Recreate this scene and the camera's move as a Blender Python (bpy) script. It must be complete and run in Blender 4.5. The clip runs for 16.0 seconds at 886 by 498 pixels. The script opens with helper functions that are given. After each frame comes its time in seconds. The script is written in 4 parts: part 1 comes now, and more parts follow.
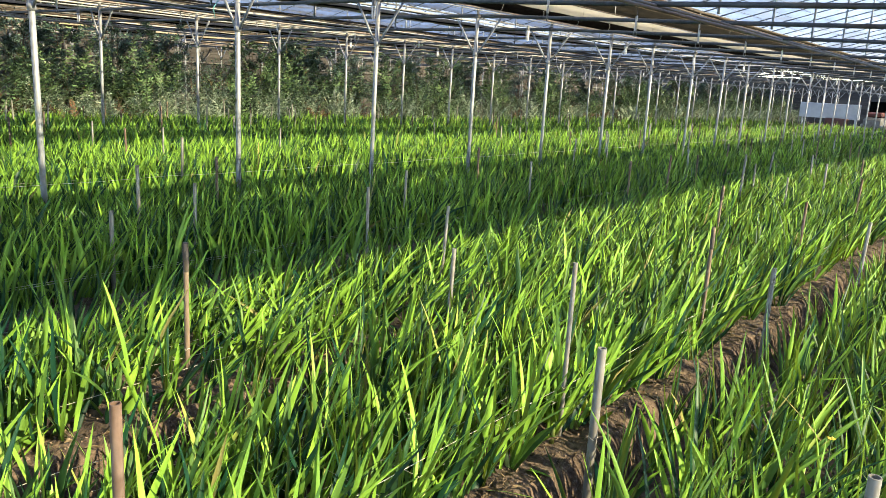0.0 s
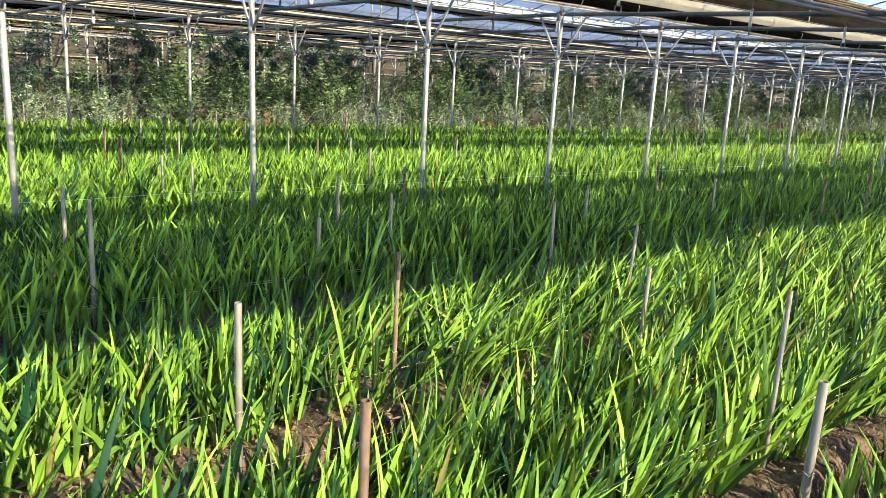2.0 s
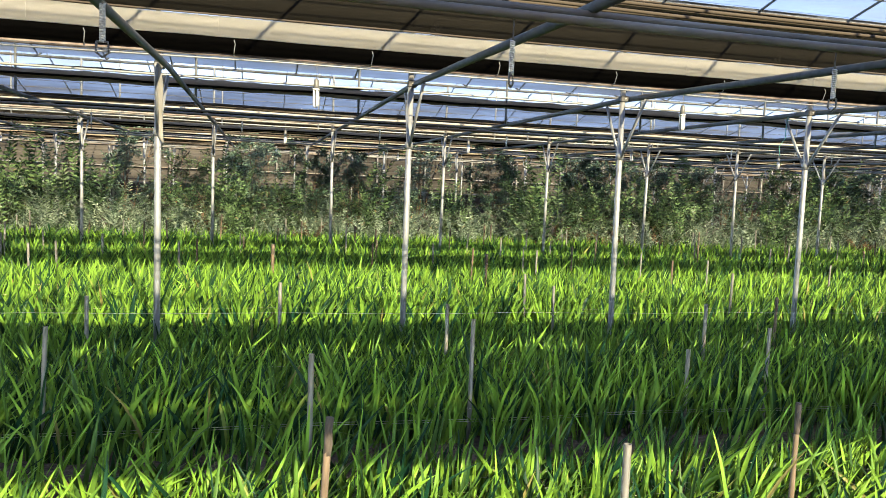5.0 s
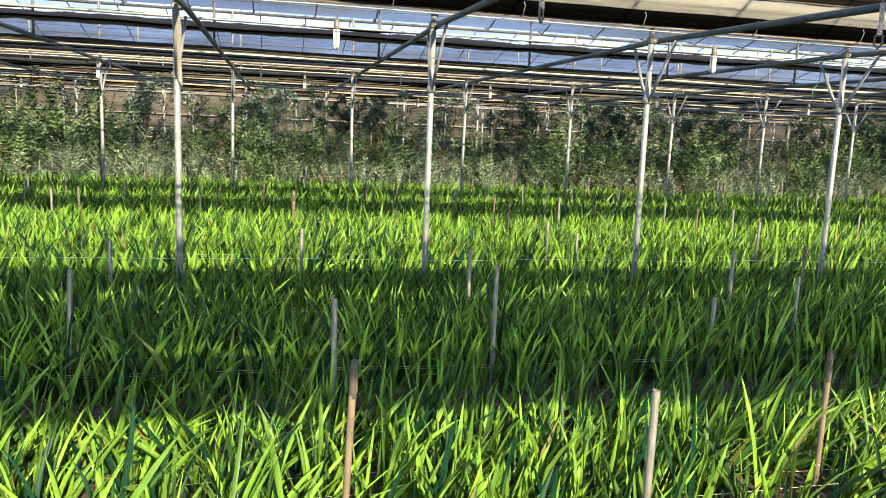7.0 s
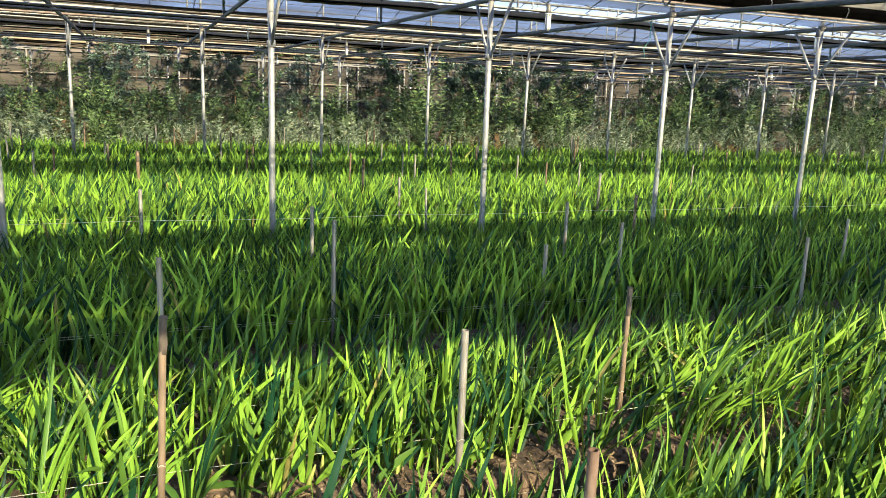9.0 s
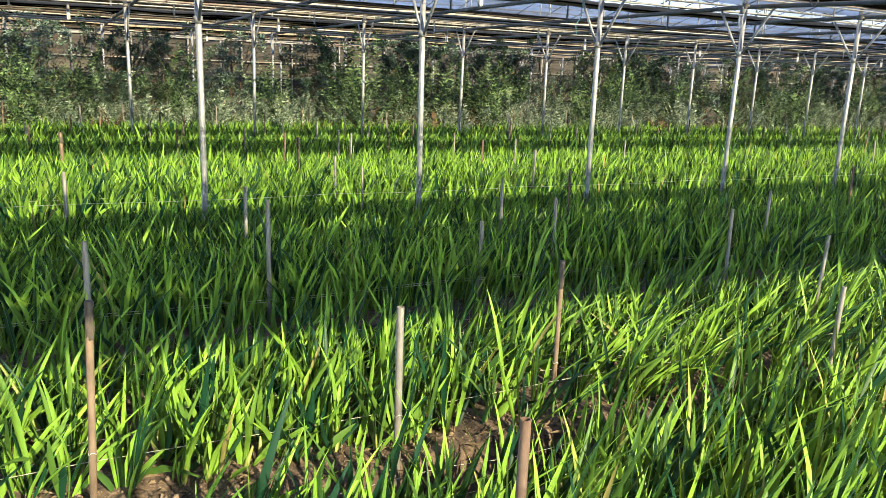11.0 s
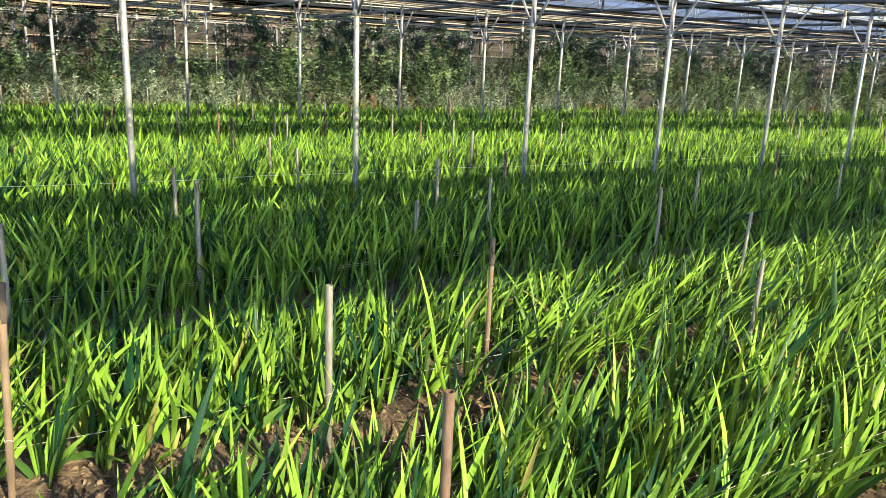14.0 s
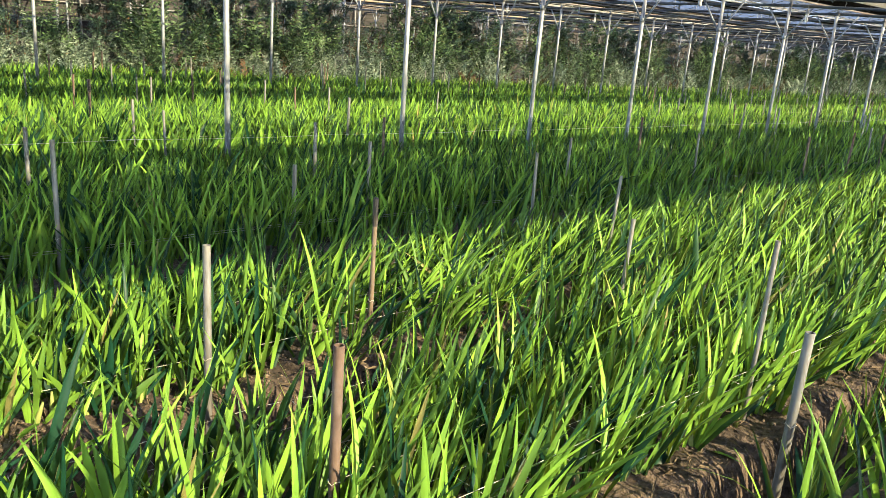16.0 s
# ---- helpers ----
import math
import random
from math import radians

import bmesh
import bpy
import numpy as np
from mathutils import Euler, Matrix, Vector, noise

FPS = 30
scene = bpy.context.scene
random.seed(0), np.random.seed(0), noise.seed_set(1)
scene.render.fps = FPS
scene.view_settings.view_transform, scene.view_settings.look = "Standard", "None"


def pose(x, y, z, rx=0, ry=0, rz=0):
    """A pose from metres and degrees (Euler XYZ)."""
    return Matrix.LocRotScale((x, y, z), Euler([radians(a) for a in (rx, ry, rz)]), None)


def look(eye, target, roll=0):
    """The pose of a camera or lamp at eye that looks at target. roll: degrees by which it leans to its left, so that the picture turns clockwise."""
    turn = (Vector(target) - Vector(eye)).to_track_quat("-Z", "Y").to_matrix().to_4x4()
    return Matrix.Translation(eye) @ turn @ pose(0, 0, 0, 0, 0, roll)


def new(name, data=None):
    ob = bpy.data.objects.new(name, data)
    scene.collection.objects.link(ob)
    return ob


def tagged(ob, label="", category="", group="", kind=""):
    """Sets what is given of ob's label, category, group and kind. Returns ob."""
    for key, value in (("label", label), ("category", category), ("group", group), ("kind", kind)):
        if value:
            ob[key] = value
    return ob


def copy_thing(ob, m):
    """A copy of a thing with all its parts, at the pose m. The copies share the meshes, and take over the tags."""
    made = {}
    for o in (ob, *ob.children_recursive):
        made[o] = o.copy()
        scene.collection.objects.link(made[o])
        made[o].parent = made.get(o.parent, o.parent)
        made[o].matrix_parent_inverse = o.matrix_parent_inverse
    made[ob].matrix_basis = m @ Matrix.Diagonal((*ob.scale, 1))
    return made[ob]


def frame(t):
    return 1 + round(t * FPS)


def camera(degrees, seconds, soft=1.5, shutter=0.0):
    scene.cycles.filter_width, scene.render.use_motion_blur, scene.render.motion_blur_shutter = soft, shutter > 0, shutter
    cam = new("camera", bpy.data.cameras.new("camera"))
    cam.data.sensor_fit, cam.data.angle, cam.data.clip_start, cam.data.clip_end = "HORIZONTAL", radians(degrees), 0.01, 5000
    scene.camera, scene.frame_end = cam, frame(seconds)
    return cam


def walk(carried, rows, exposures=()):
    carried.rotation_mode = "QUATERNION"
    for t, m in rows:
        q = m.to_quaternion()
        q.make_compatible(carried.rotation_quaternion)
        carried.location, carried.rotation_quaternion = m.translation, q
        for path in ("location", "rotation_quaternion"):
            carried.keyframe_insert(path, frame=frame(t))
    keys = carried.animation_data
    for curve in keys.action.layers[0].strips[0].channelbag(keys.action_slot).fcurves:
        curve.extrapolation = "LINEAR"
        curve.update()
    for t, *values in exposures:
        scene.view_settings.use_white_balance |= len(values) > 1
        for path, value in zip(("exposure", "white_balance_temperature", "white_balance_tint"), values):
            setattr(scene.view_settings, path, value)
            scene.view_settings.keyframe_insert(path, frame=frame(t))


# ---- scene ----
cam = camera(60.79, 16.0, soft=0.4)
PATH = [
    (0.0, (0.208, -0.163, 1.600, 77.54, -3.20, -50.63)),
    (0.5, (0.177, -0.135, 1.609, 75.35, -3.59, -54.00)),
    (1.0, (0.159, -0.114, 1.611, 74.73, -3.58, -53.04)),
    (1.5, (0.139, -0.097, 1.607, 75.38, -4.01, -47.07)),
    (2.0, (-0.014, -0.073, 1.642, 77.55, -3.02, -38.65)),
    (2.5, (-0.101, -0.045, 1.673, 80.36, -2.73, -29.76)),
    (3.0, (-0.151, 0.023, 1.705, 83.22, -3.30, -22.41)),
    (3.5, (-0.199, 0.091, 1.737, 84.33, -2.86, -19.34)),
    (4.0, (-0.192, 0.103, 1.715, 85.54, -2.38, -17.17)),
    (6.5, (-0.190, 0.127, 1.694, 82.40, -2.77, -11.47)),
    (7.0, (-0.200, 0.168, 1.674, 81.06, -2.42, -12.19)),
    (7.5, (-0.142, 0.113, 1.672, 80.23, -3.28, -13.30)),
    (8.0, (-0.089, 0.074, 1.669, 80.12, -3.27, -16.08)),
    (8.5, (-0.043, 0.046, 1.664, 79.33, -2.93, -19.55)),
    (9.0, (0.007, 0.031, 1.658, 78.43, -2.28, -21.72)),
    (11.5, (0.037, 0.002, 1.654, 76.63, -2.47, -27.48)),
    (12.0, (0.059, -0.008, 1.647, 76.20, -2.70, -28.67)),
    (12.5, (0.067, -0.016, 1.637, 76.04, -2.25, -29.54)),
    (13.0, (0.075, -0.022, 1.640, 75.74, -2.26, -30.10)),
    (13.5, (0.076, -0.025, 1.639, 75.66, -2.42, -30.40)),
    (14.0, (0.072, -0.026, 1.634, 75.91, -2.46, -30.70)),
    (14.5, (0.065, -0.023, 1.625, 76.09, -2.88, -31.73)),
    (15.0, (0.063, -0.022, 1.611, 76.19, -3.40, -34.00)),
    (15.5, (0.065, -0.011, 1.592, 75.84, -3.28, -37.40)),
    (16.0, (0.053, 0.002, 1.565, 74.45, -4.17, -39.99)),
]
EXPOSURES = [(0.0, 2.93), (1.0, 3.03), (2.5, 3.06), (3.2, 2.87), (9.0, 2.84), (11.5, 2.88), (13.0, 2.92), (16.0, 2.90)]
walk(cam, [(t, pose(*p)) for t, p in PATH], EXPOSURES)

# ---------- world, sun ----------
SUN = Vector((0.196, -0.862, 0.459)).normalized()          # towards the sun
world = bpy.data.worlds.new("sky")
scene.world = world
world.use_nodes = True
wn = world.node_tree
wn.nodes.clear()
sky = wn.nodes.new("ShaderNodeTexSky")
sky.sky_type, sky.sun_disc = "NISHITA", False
sky.sun_elevation = math.asin(SUN.z)
sky.sun_rotation = math.atan2(SUN.x, SUN.y)
sky.air_density, sky.dust_density = 1.0, 0.2
bg = wn.nodes.new("ShaderNodeBackground")
bg.inputs["Strength"].default_value = 0.265
wo = wn.nodes.new("ShaderNodeOutputWorld")
wn.links.new(sky.outputs[0], bg.inputs["Color"])
wn.links.new(bg.outputs[0], wo.inputs["Surface"])
sun = new("sun", bpy.data.lights.new("sun", "SUN"))
sun.data.energy, sun.data.angle, sun.data.color = 2.26, radians(0.55), (1.0, 0.85, 0.53)
sun.matrix_world = look(SUN * 30, (0, 0, 0))


# ---------- material helpers ----------
def ramp(nt, src, stops):
    n = nt.nodes.new("ShaderNodeValToRGB")
    while len(n.color_ramp.elements) < len(stops):
        n.color_ramp.elements.new(0.5)
    for e, (p, c) in zip(n.color_ramp.elements, stops):
        e.position, e.color = p, (*c, 1)
    nt.links.new(src, n.inputs["Fac"])
    return n.outputs["Color"]


def noise_tex(nt, scale, detail=4.0, coords="Object", stretch=(1, 1, 1), rough=0.55):
    co = nt.nodes.new("ShaderNodeTexCoord")
    mp = nt.nodes.new("ShaderNodeMapping")
    mp.inputs["Scale"].default_value = stretch
    n = nt.nodes.new("ShaderNodeTexNoise")
    n.inputs["Scale"].default_value, n.inputs["Detail"].default_value = scale, detail
    n.inputs["Roughness"].default_value = rough
    nt.links.new(co.outputs[coords], mp.inputs["Vector"])
    nt.links.new(mp.outputs[0], n.inputs["Vector"])
    return n.outputs["Fac"]


def mixc(nt, fac, a, b, mode="MIX"):
    n = nt.nodes.new("ShaderNodeMix")
    n.data_type, n.blend_type = "RGBA", mode
    for key, v in ((0, fac), (6, a), (7, b)):
        if isinstance(v, (int, float)):
            n.inputs[key].default_value = v
        elif isinstance(v, tuple):
            n.inputs[key].default_value = (*v, 1)
        else:
            nt.links.new(v, n.inputs[key])
    return n.outputs[2]


def bump(nt, bsdf, src, strength, dist):
    n = nt.nodes.new("ShaderNodeBump")
    n.inputs["Strength"].default_value, n.inputs["Distance"].default_value = strength, dist
    nt.links.new(src, n.inputs["Height"])
    nt.links.new(n.outputs[0], bsdf.inputs["Normal"])


def base(name, rough=0.6, metal=0.0):
    m = bpy.data.materials.new(name)
    m.use_nodes = True
    b = m.node_tree.nodes["Principled BSDF"]
    b.inputs["Roughness"].default_value, b.inputs["Metallic"].default_value = rough, metal
    return m, m.node_tree, b


def grained(name, dark, light, scale, rough=0.6, metal=0.0, relief=0.2, dist=0.004, stretch=(1, 1, 1), stain=None):
    """Two-scale surface: fine grain between two colours, with larger stains of a third."""
    m, nt, b = base(name, rough, metal)
    fine = noise_tex(nt, scale, 6, "Object", stretch)
    col = ramp(nt, fine, ((0.3, dark), (0.7, light)))
    if stain:
        big = noise_tex(nt, scale * 0.13, 4, "Object", stretch)
        f = ramp(nt, big, ((0.5, (0, 0, 0)), (0.68, (1, 1, 1))))
        col = mixc(nt, f, col, stain)
    nt.links.new(col, b.inputs["Base Color"])
    bump(nt, b, fine, relief, dist)
    return m


def leaf_material(name, dark, light, glow, tip, thin=0.3, rough=0.55, island=True, gloss=0.18, clump=0.0):
    """Leaf blade: glossy coat over a body that lets light through; each blade differs a little."""
    m, nt, b = base(name, rough)
    if island:
        g = nt.nodes.new("ShaderNodeNewGeometry")
        rnd = g.outputs["Random Per Island"]
    else:
        g = nt.nodes.new("ShaderNodeObjectInfo")
        rnd = g.outputs["Random"]
    mid = tuple(0.5 * (p + q) for p, q in zip(dark, light))
    col = ramp(nt, rnd, ((0.0, dark), (0.17, dark), (0.5, mid), (0.84, light), (0.98, light), (0.995, tip)))
    blotch = noise_tex(nt, 9.0, 3)
    col = mixc(nt, blotch, col, mixc(nt, 0.5, col, dark))
    if clump:          # blends towards the dark colour in noise clumps
        clump_mask = ramp(nt, noise_tex(nt, 3.2, 3), ((0.44, (0, 0, 0)), (0.58, (clump,) * 3)))
        col = mixc(nt, clump_mask, col, dark)
    nt.links.new(col, b.inputs["Base Color"])
    b.inputs["Specular IOR Level"].default_value = gloss
    tr = nt.nodes.new("ShaderNodeBsdfTranslucent")
    gcol = ramp(nt, rnd, ((0.1, tuple(v * 0.4 for v in glow)), (0.8, glow), (0.98, glow), (0.995, tip)))
    nt.links.new(gcol, tr.inputs["Color"])
    mx = nt.nodes.new("ShaderNodeMixShader")
    mx.inputs[0].default_value = thin
    nt.links.new(b.outputs[0], mx.inputs[1])
    nt.links.new(tr.outputs[0], mx.inputs[2])
    nt.links.new(mx.outputs[0], nt.nodes["Material Output"].inputs["Surface"])
    return m


def cloth(name, col, thin, rough=0.85, gloss=0.4):
    m, nt, b = base(name, rough)
    b.inputs["Specular IOR Level"].default_value = gloss
    weave = noise_tex(nt, 60, 3, "Object", (1, 8, 8))
    dirt = noise_tex(nt, 1.3, 5, "Object", (0.4, 2, 2))
    c = mixc(nt, dirt, tuple(v * 0.62 for v in col), col)
    c = mixc(nt, weave, c, tuple(v * 0.85 for v in col))
    nt.links.new(c, b.inputs["Base Color"])
    bump(nt, b, weave, 0.25, 0.004)
    if thin:
        tr = nt.nodes.new("ShaderNodeBsdfTranslucent")
        nt.links.new(c, tr.inputs["Color"])
        mx = nt.nodes.new("ShaderNodeMixShader")
        mx.inputs[0].default_value = thin
        nt.links.new(b.outputs[0], mx.inputs[1])
        nt.links.new(tr.outputs[0], mx.inputs[2])
        nt.links.new(mx.outputs[0], nt.nodes["Material Output"].inputs["Surface"])
    return m


def film_material(name, tint, clear, milky):
    """Aged clear film: see-through where clean, milky and brown-stained in long patches."""
    m, nt, b = base(name, 0.3)
    haze = noise_tex(nt, 0.45, 5, "Object", (0.5, 1.6, 1), 0.6)
    stain = noise_tex(nt, 1.1, 4, "Object", (0.35, 2.2, 1))
    col = ramp(nt, stain, ((0.38, (0.19, 0.205, 0.24)), (0.5, (0.15, 0.16, 0.185)), (0.66, (0.15, 0.13, 0.115))))
    nt.links.new(col, b.inputs["Base Color"])
    tp = nt.nodes.new("ShaderNodeBsdfTransparent")
    tp.inputs["Color"].default_value = tint
    tr = nt.nodes.new("ShaderNodeBsdfTranslucent")
    nt.links.new(col, tr.inputs["Color"])
    body = nt.nodes.new("ShaderNodeMixShader")
    body.inputs[0].default_value = 0.65
    nt.links.new(b.outputs[0], body.inputs[1])
    nt.links.new(tr.outputs[0], body.inputs[2])
    fac = ramp(nt, haze, ((0.32, (clear,) * 3), (0.62, (milky,) * 3)))
    mx = nt.nodes.new("ShaderNodeMixShader")
    nt.links.new(fac, mx.inputs[0])
    nt.links.new(tp.outputs[0], mx.inputs[1])
    nt.links.new(body.outputs[0], mx.inputs[2])
    nt.links.new(mx.outputs[0], nt.nodes["Material Output"].inputs["Surface"])
    return m


# ---------- materials ----------
M_SOIL = grained("soil", (0.02, 0.013, 0.009), (0.165, 0.115, 0.080), 30, 0.95, relief=1.0, dist=0.03, stain=(0.03, 0.0195, 0.0135))
GLAD = ((0.006, 0.031, 0.016), (0.208, 0.378, 0.040), (0.48, 0.60, 0.05), (0.24, 0.21, 0.07), 0.07, 0.42)
M_GLAD = leaf_material("gladiolus_leaf", *GLAD, gloss=0.13)
M_GLAD_P = leaf_material("gladiolus_leaf_near", *GLAD, island=False, gloss=0.13)
M_SHEATH = leaf_material("pale_leaf_base", (0.16, 0.2, 0.06), (0.36, 0.40, 0.12), (0.5, 0.55, 0.1), (0.36, 0.3, 0.12), 0.2, 0.4, island=False)
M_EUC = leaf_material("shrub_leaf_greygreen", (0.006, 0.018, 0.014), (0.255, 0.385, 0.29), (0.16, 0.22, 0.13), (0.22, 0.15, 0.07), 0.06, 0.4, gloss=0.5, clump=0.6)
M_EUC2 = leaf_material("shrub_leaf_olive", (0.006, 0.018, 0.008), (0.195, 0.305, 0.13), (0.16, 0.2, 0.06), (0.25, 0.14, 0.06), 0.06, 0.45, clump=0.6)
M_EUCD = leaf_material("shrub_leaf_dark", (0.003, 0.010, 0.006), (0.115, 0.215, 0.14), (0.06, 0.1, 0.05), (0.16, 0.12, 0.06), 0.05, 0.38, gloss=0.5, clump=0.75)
M_DRY = leaf_material("dry_brown_leaf", (0.04, 0.022, 0.012), (0.20, 0.115, 0.06), (0.2, 0.12, 0.05), (0.3, 0.24, 0.14), 0.2, 0.7)
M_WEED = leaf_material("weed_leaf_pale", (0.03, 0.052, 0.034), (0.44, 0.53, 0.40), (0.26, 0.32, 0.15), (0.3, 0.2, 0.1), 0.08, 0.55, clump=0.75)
M_BARK = grained("bark", (0.068, 0.0408, 0.0238), (0.163, 0.109, 0.068), 14, 0.9, stretch=(1, 1, 0.2))
M_GALV = grained("galvanised_pipe", (0.17, 0.18, 0.197), (0.286, 0.299, 0.316), 22, 0.5, 0.35, 0.1, 0.002, (1, 1, 0.3), stain=(0.286, 0.258, 0.231))
M_DARK = grained("weathered_grey_pipe", (0.0408, 0.0428, 0.0462), (0.085, 0.0884, 0.0918), 18, 0.6, 0.3, 0.15, 0.002, stain=(0.0612, 0.0476, 0.0374))
M_RAIL = grained("grey_drive_pipe", (0.116, 0.119, 0.122), (0.218, 0.221, 0.224), 18, 0.55, 0.3, 0.15, 0.002, (0.2, 1, 1), stain=(0.136, 0.0952, 0.068))
M_PALE = grained("pale_batten", (0.286, 0.265, 0.231), (0.422, 0.394, 0.354), 8, 0.7, 0.0, 0.15, 0.003, (0.2, 1, 1), stain=(0.204, 0.177, 0.136))
M_RUST = grained("rusty_pipe", (0.109, 0.0748, 0.0646), (0.245, 0.204, 0.19), 10, 0.75, 0.2, 0.3, 0.003, stain=(0.306, 0.292, 0.286))
M_STEEL = grained("stake_steel", (0.125, 0.118, 0.108), (0.225, 0.213, 0.195), 26, 0.55, 0.3, 0.15, 0.002, (1, 1, 0.3), stain=(0.17, 0.102, 0.0612))
M_STEELR = grained("stake_rusted", (0.065, 0.037, 0.026), (0.155, 0.10, 0.073), 24, 0.8, 0.15, 0.3, 0.003, (1, 1, 0.5), stain=(0.224, 0.19, 0.163))
M_WOOD = grained("stake_wood", (0.0782, 0.053, 0.0354), (0.17, 0.122, 0.0816), 26, 0.85, 0.0, 0.4, 0.004, (1, 1, 0.25), stain=(0.109, 0.0918, 0.0782))
M_CHAR = grained("dark_weathered_wood", (0.035, 0.026, 0.02), (0.10, 0.08, 0.065), 40, 0.9, 0.0, 0.6, 0.006, (1, 1, 0.3))
M_STRING = grained("twine", (0.30, 0.275, 0.21), (0.52, 0.49, 0.41), 40, 0.9)
M_BLACK = cloth("black_shade_net", (0.0016, 0.0015, 0.0015), 0.0, gloss=0.03)
M_CREAM = cloth("cream_screen_cloth", (0.381, 0.367, 0.34), 0.12)
M_ROLL = cloth("tan_rolled_cloth", (0.25, 0.205, 0.15), 0.0)
M_TAUPE = cloth("dusty_net", (0.2, 0.17, 0.14), 0.1)
M_BROWN = cloth("brown_screen_fold", (0.068, 0.053, 0.0408), 0.0)
M_OLIVE = cloth("olive_screen", (0.0204, 0.0184, 0.015), 0.05, gloss=0.1)
M_SHEET = cloth("cream_roof_sheet", (0.585, 0.592, 0.571), 0.9)
M_GREYSHEET = cloth("grey_roof_sheet", (0.26, 0.265, 0.29), 0.5)
M_FILM = film_material("roof_film", (0.182, 0.168, 0.200, 1), 0.35, 0.85)
# very clear film for the unseen south wall, to let fill light in
M_SIDE = film_material("unseen_side_film", (0.80, 0.82, 0.84, 1), 0.05, 0.2)
M_LAMP = grained("lamp_white", (0.476, 0.476, 0.476), (0.558, 0.558, 0.558), 30, 0.35)
M_SOCKET = grained("lamp_socket", (0.0816, 0.0816, 0.0816), (0.136, 0.136, 0.136), 30, 0.5)
M_NET = grained("grey_wall_net", (0.012, 0.011, 0.0105), (0.046, 0.0415, 0.039), 2.2, 0.9, 0.0, 0.8, 0.08, (0.35, 0.35, 4.0), stain=(0.075, 0.068, 0.063))
M_PLASTIC = grained("pale_plastic_film", (0.34, 0.374, 0.408), (0.49, 0.517, 0.544), 8, 0.3)
M_WHITE = grained("white_panel", (0.34, 0.36, 0.388), (0.422, 0.442, 0.462), 3, 0.5)


# ---------- mesh helpers ----------
def put(name, bm, mat, parent=None, label=""):
    me = bpy.data.meshes.new(name)
    if isinstance(bm, tuple):
        me.from_pydata(bm[0], [], bm[1])
    else:
        bm.to_mesh(me)
        bm.free()
    me.materials.append(mat)
    ob = new(name, me)
    if parent:
        ob.parent = parent
    if label:
        ob["label"] = label
    return ob


def part(name, bm, mat, parent, label=""):
    return put(name, bm, mat, parent, label)


def piece(name, me, parent, m):
    """One more object on a shared mesh, at the pose m."""
    ob = new(name, me)
    ob.parent = parent
    ob.matrix_basis = m
    return ob


def empty(name, m=None):
    ob = new(name)
    ob.empty_display_size = 0.1
    if m:
        ob.matrix_basis = m
    return ob


def smooth(ob):
    for p in ob.data.polygons:
        p.use_smooth = True
    return ob


def tube(bm, a, b, r, sides=10, r2=None, cap=True):
    a, b = Vector(a), Vector(b)
    q = (b - a).to_track_quat("Z", "Y").to_matrix()
    r2 = r if r2 is None else r2
    rings = []
    for c, rad in ((a, r), (b, r2)):
        rings.append([bm.verts.new(c + q @ Vector((math.cos(k * math.tau / sides) * rad, math.sin(k * math.tau / sides) * rad, 0))) for k in range(sides)])
    for k in range(sides):
        f = bm.faces.new((rings[0][k], rings[0][(k + 1) % sides], rings[1][(k + 1) % sides], rings[1][k]))
        f.smooth = True
    if cap:
        bm.faces.new(rings[0][::-1])
        bm.faces.new(rings[1])
    return bm


def path_tube(bm, pts, r, sides=5):
    """One unbroken tube through the points."""
    pts = [Vector(p) for p in pts]
    rings = []
    for i, p in enumerate(pts):
        d = (pts[min(i + 1, len(pts) - 1)] - pts[max(i - 1, 0)]).normalized()
        u = d.cross(Vector((0.31, 0.17, 0.93))).normalized()
        v = d.cross(u)
        rr = r[i] if isinstance(r, (list, tuple)) else r
        rings.append([bm.verts.new(p + u * math.cos(k * math.tau / sides) * rr + v * math.sin(k * math.tau / sides) * rr) for k in range(sides)])
    for a, b in zip(rings[:-1], rings[1:]):
        for k in range(sides):
            bm.faces.new((a[k], a[(k + 1) % sides], b[(k + 1) % sides], b[k])).smooth = True
    bm.faces.new(rings[0][::-1])
    bm.faces.new(rings[-1])
    return bm


def box(bm, x0, x1, y0, y1, z0, z1, bev=0.0):
    r = bmesh.ops.create_cube(bm, size=1, matrix=Matrix.LocRotScale(((x0 + x1) / 2, (y0 + y1) / 2, (z0 + z1) / 2), None, (x1 - x0, y1 - y0, z1 - z0)))
    if bev:
        es = list({e for v in r["verts"] for e in v.link_edges})
        bmesh.ops.bevel(bm, geom=es, offset=bev, segments=1, affect="EDGES")
    return bm


def ribbon(bm, xs, prof, wave, thick, seed):
    """A long cloth along x: prof is a list of (y, z); it sags and ripples by wave."""
    rows = []
    for x in xs:
        row = []
        for j, (y, z) in enumerate(prof):
            n = noise.noise(Vector((x * 0.9, j * 0.7, seed))) + 0.5 * noise.noise(Vector((x * 3.1, j, seed + 7)))
            row.append(bm.verts.new((x, y + n * wave * 0.5, z + n * wave)))
        rows.append(row)
    fs = []
    for a, b in zip(rows[:-1], rows[1:]):
        for j in range(len(prof) - 1):
            f = bm.faces.new((a[j], b[j], b[j + 1], a[j + 1]))
            f.smooth = True
            fs.append(f)
    ex = bmesh.ops.solidify(bm, geom=fs, thickness=thick)
    return bm


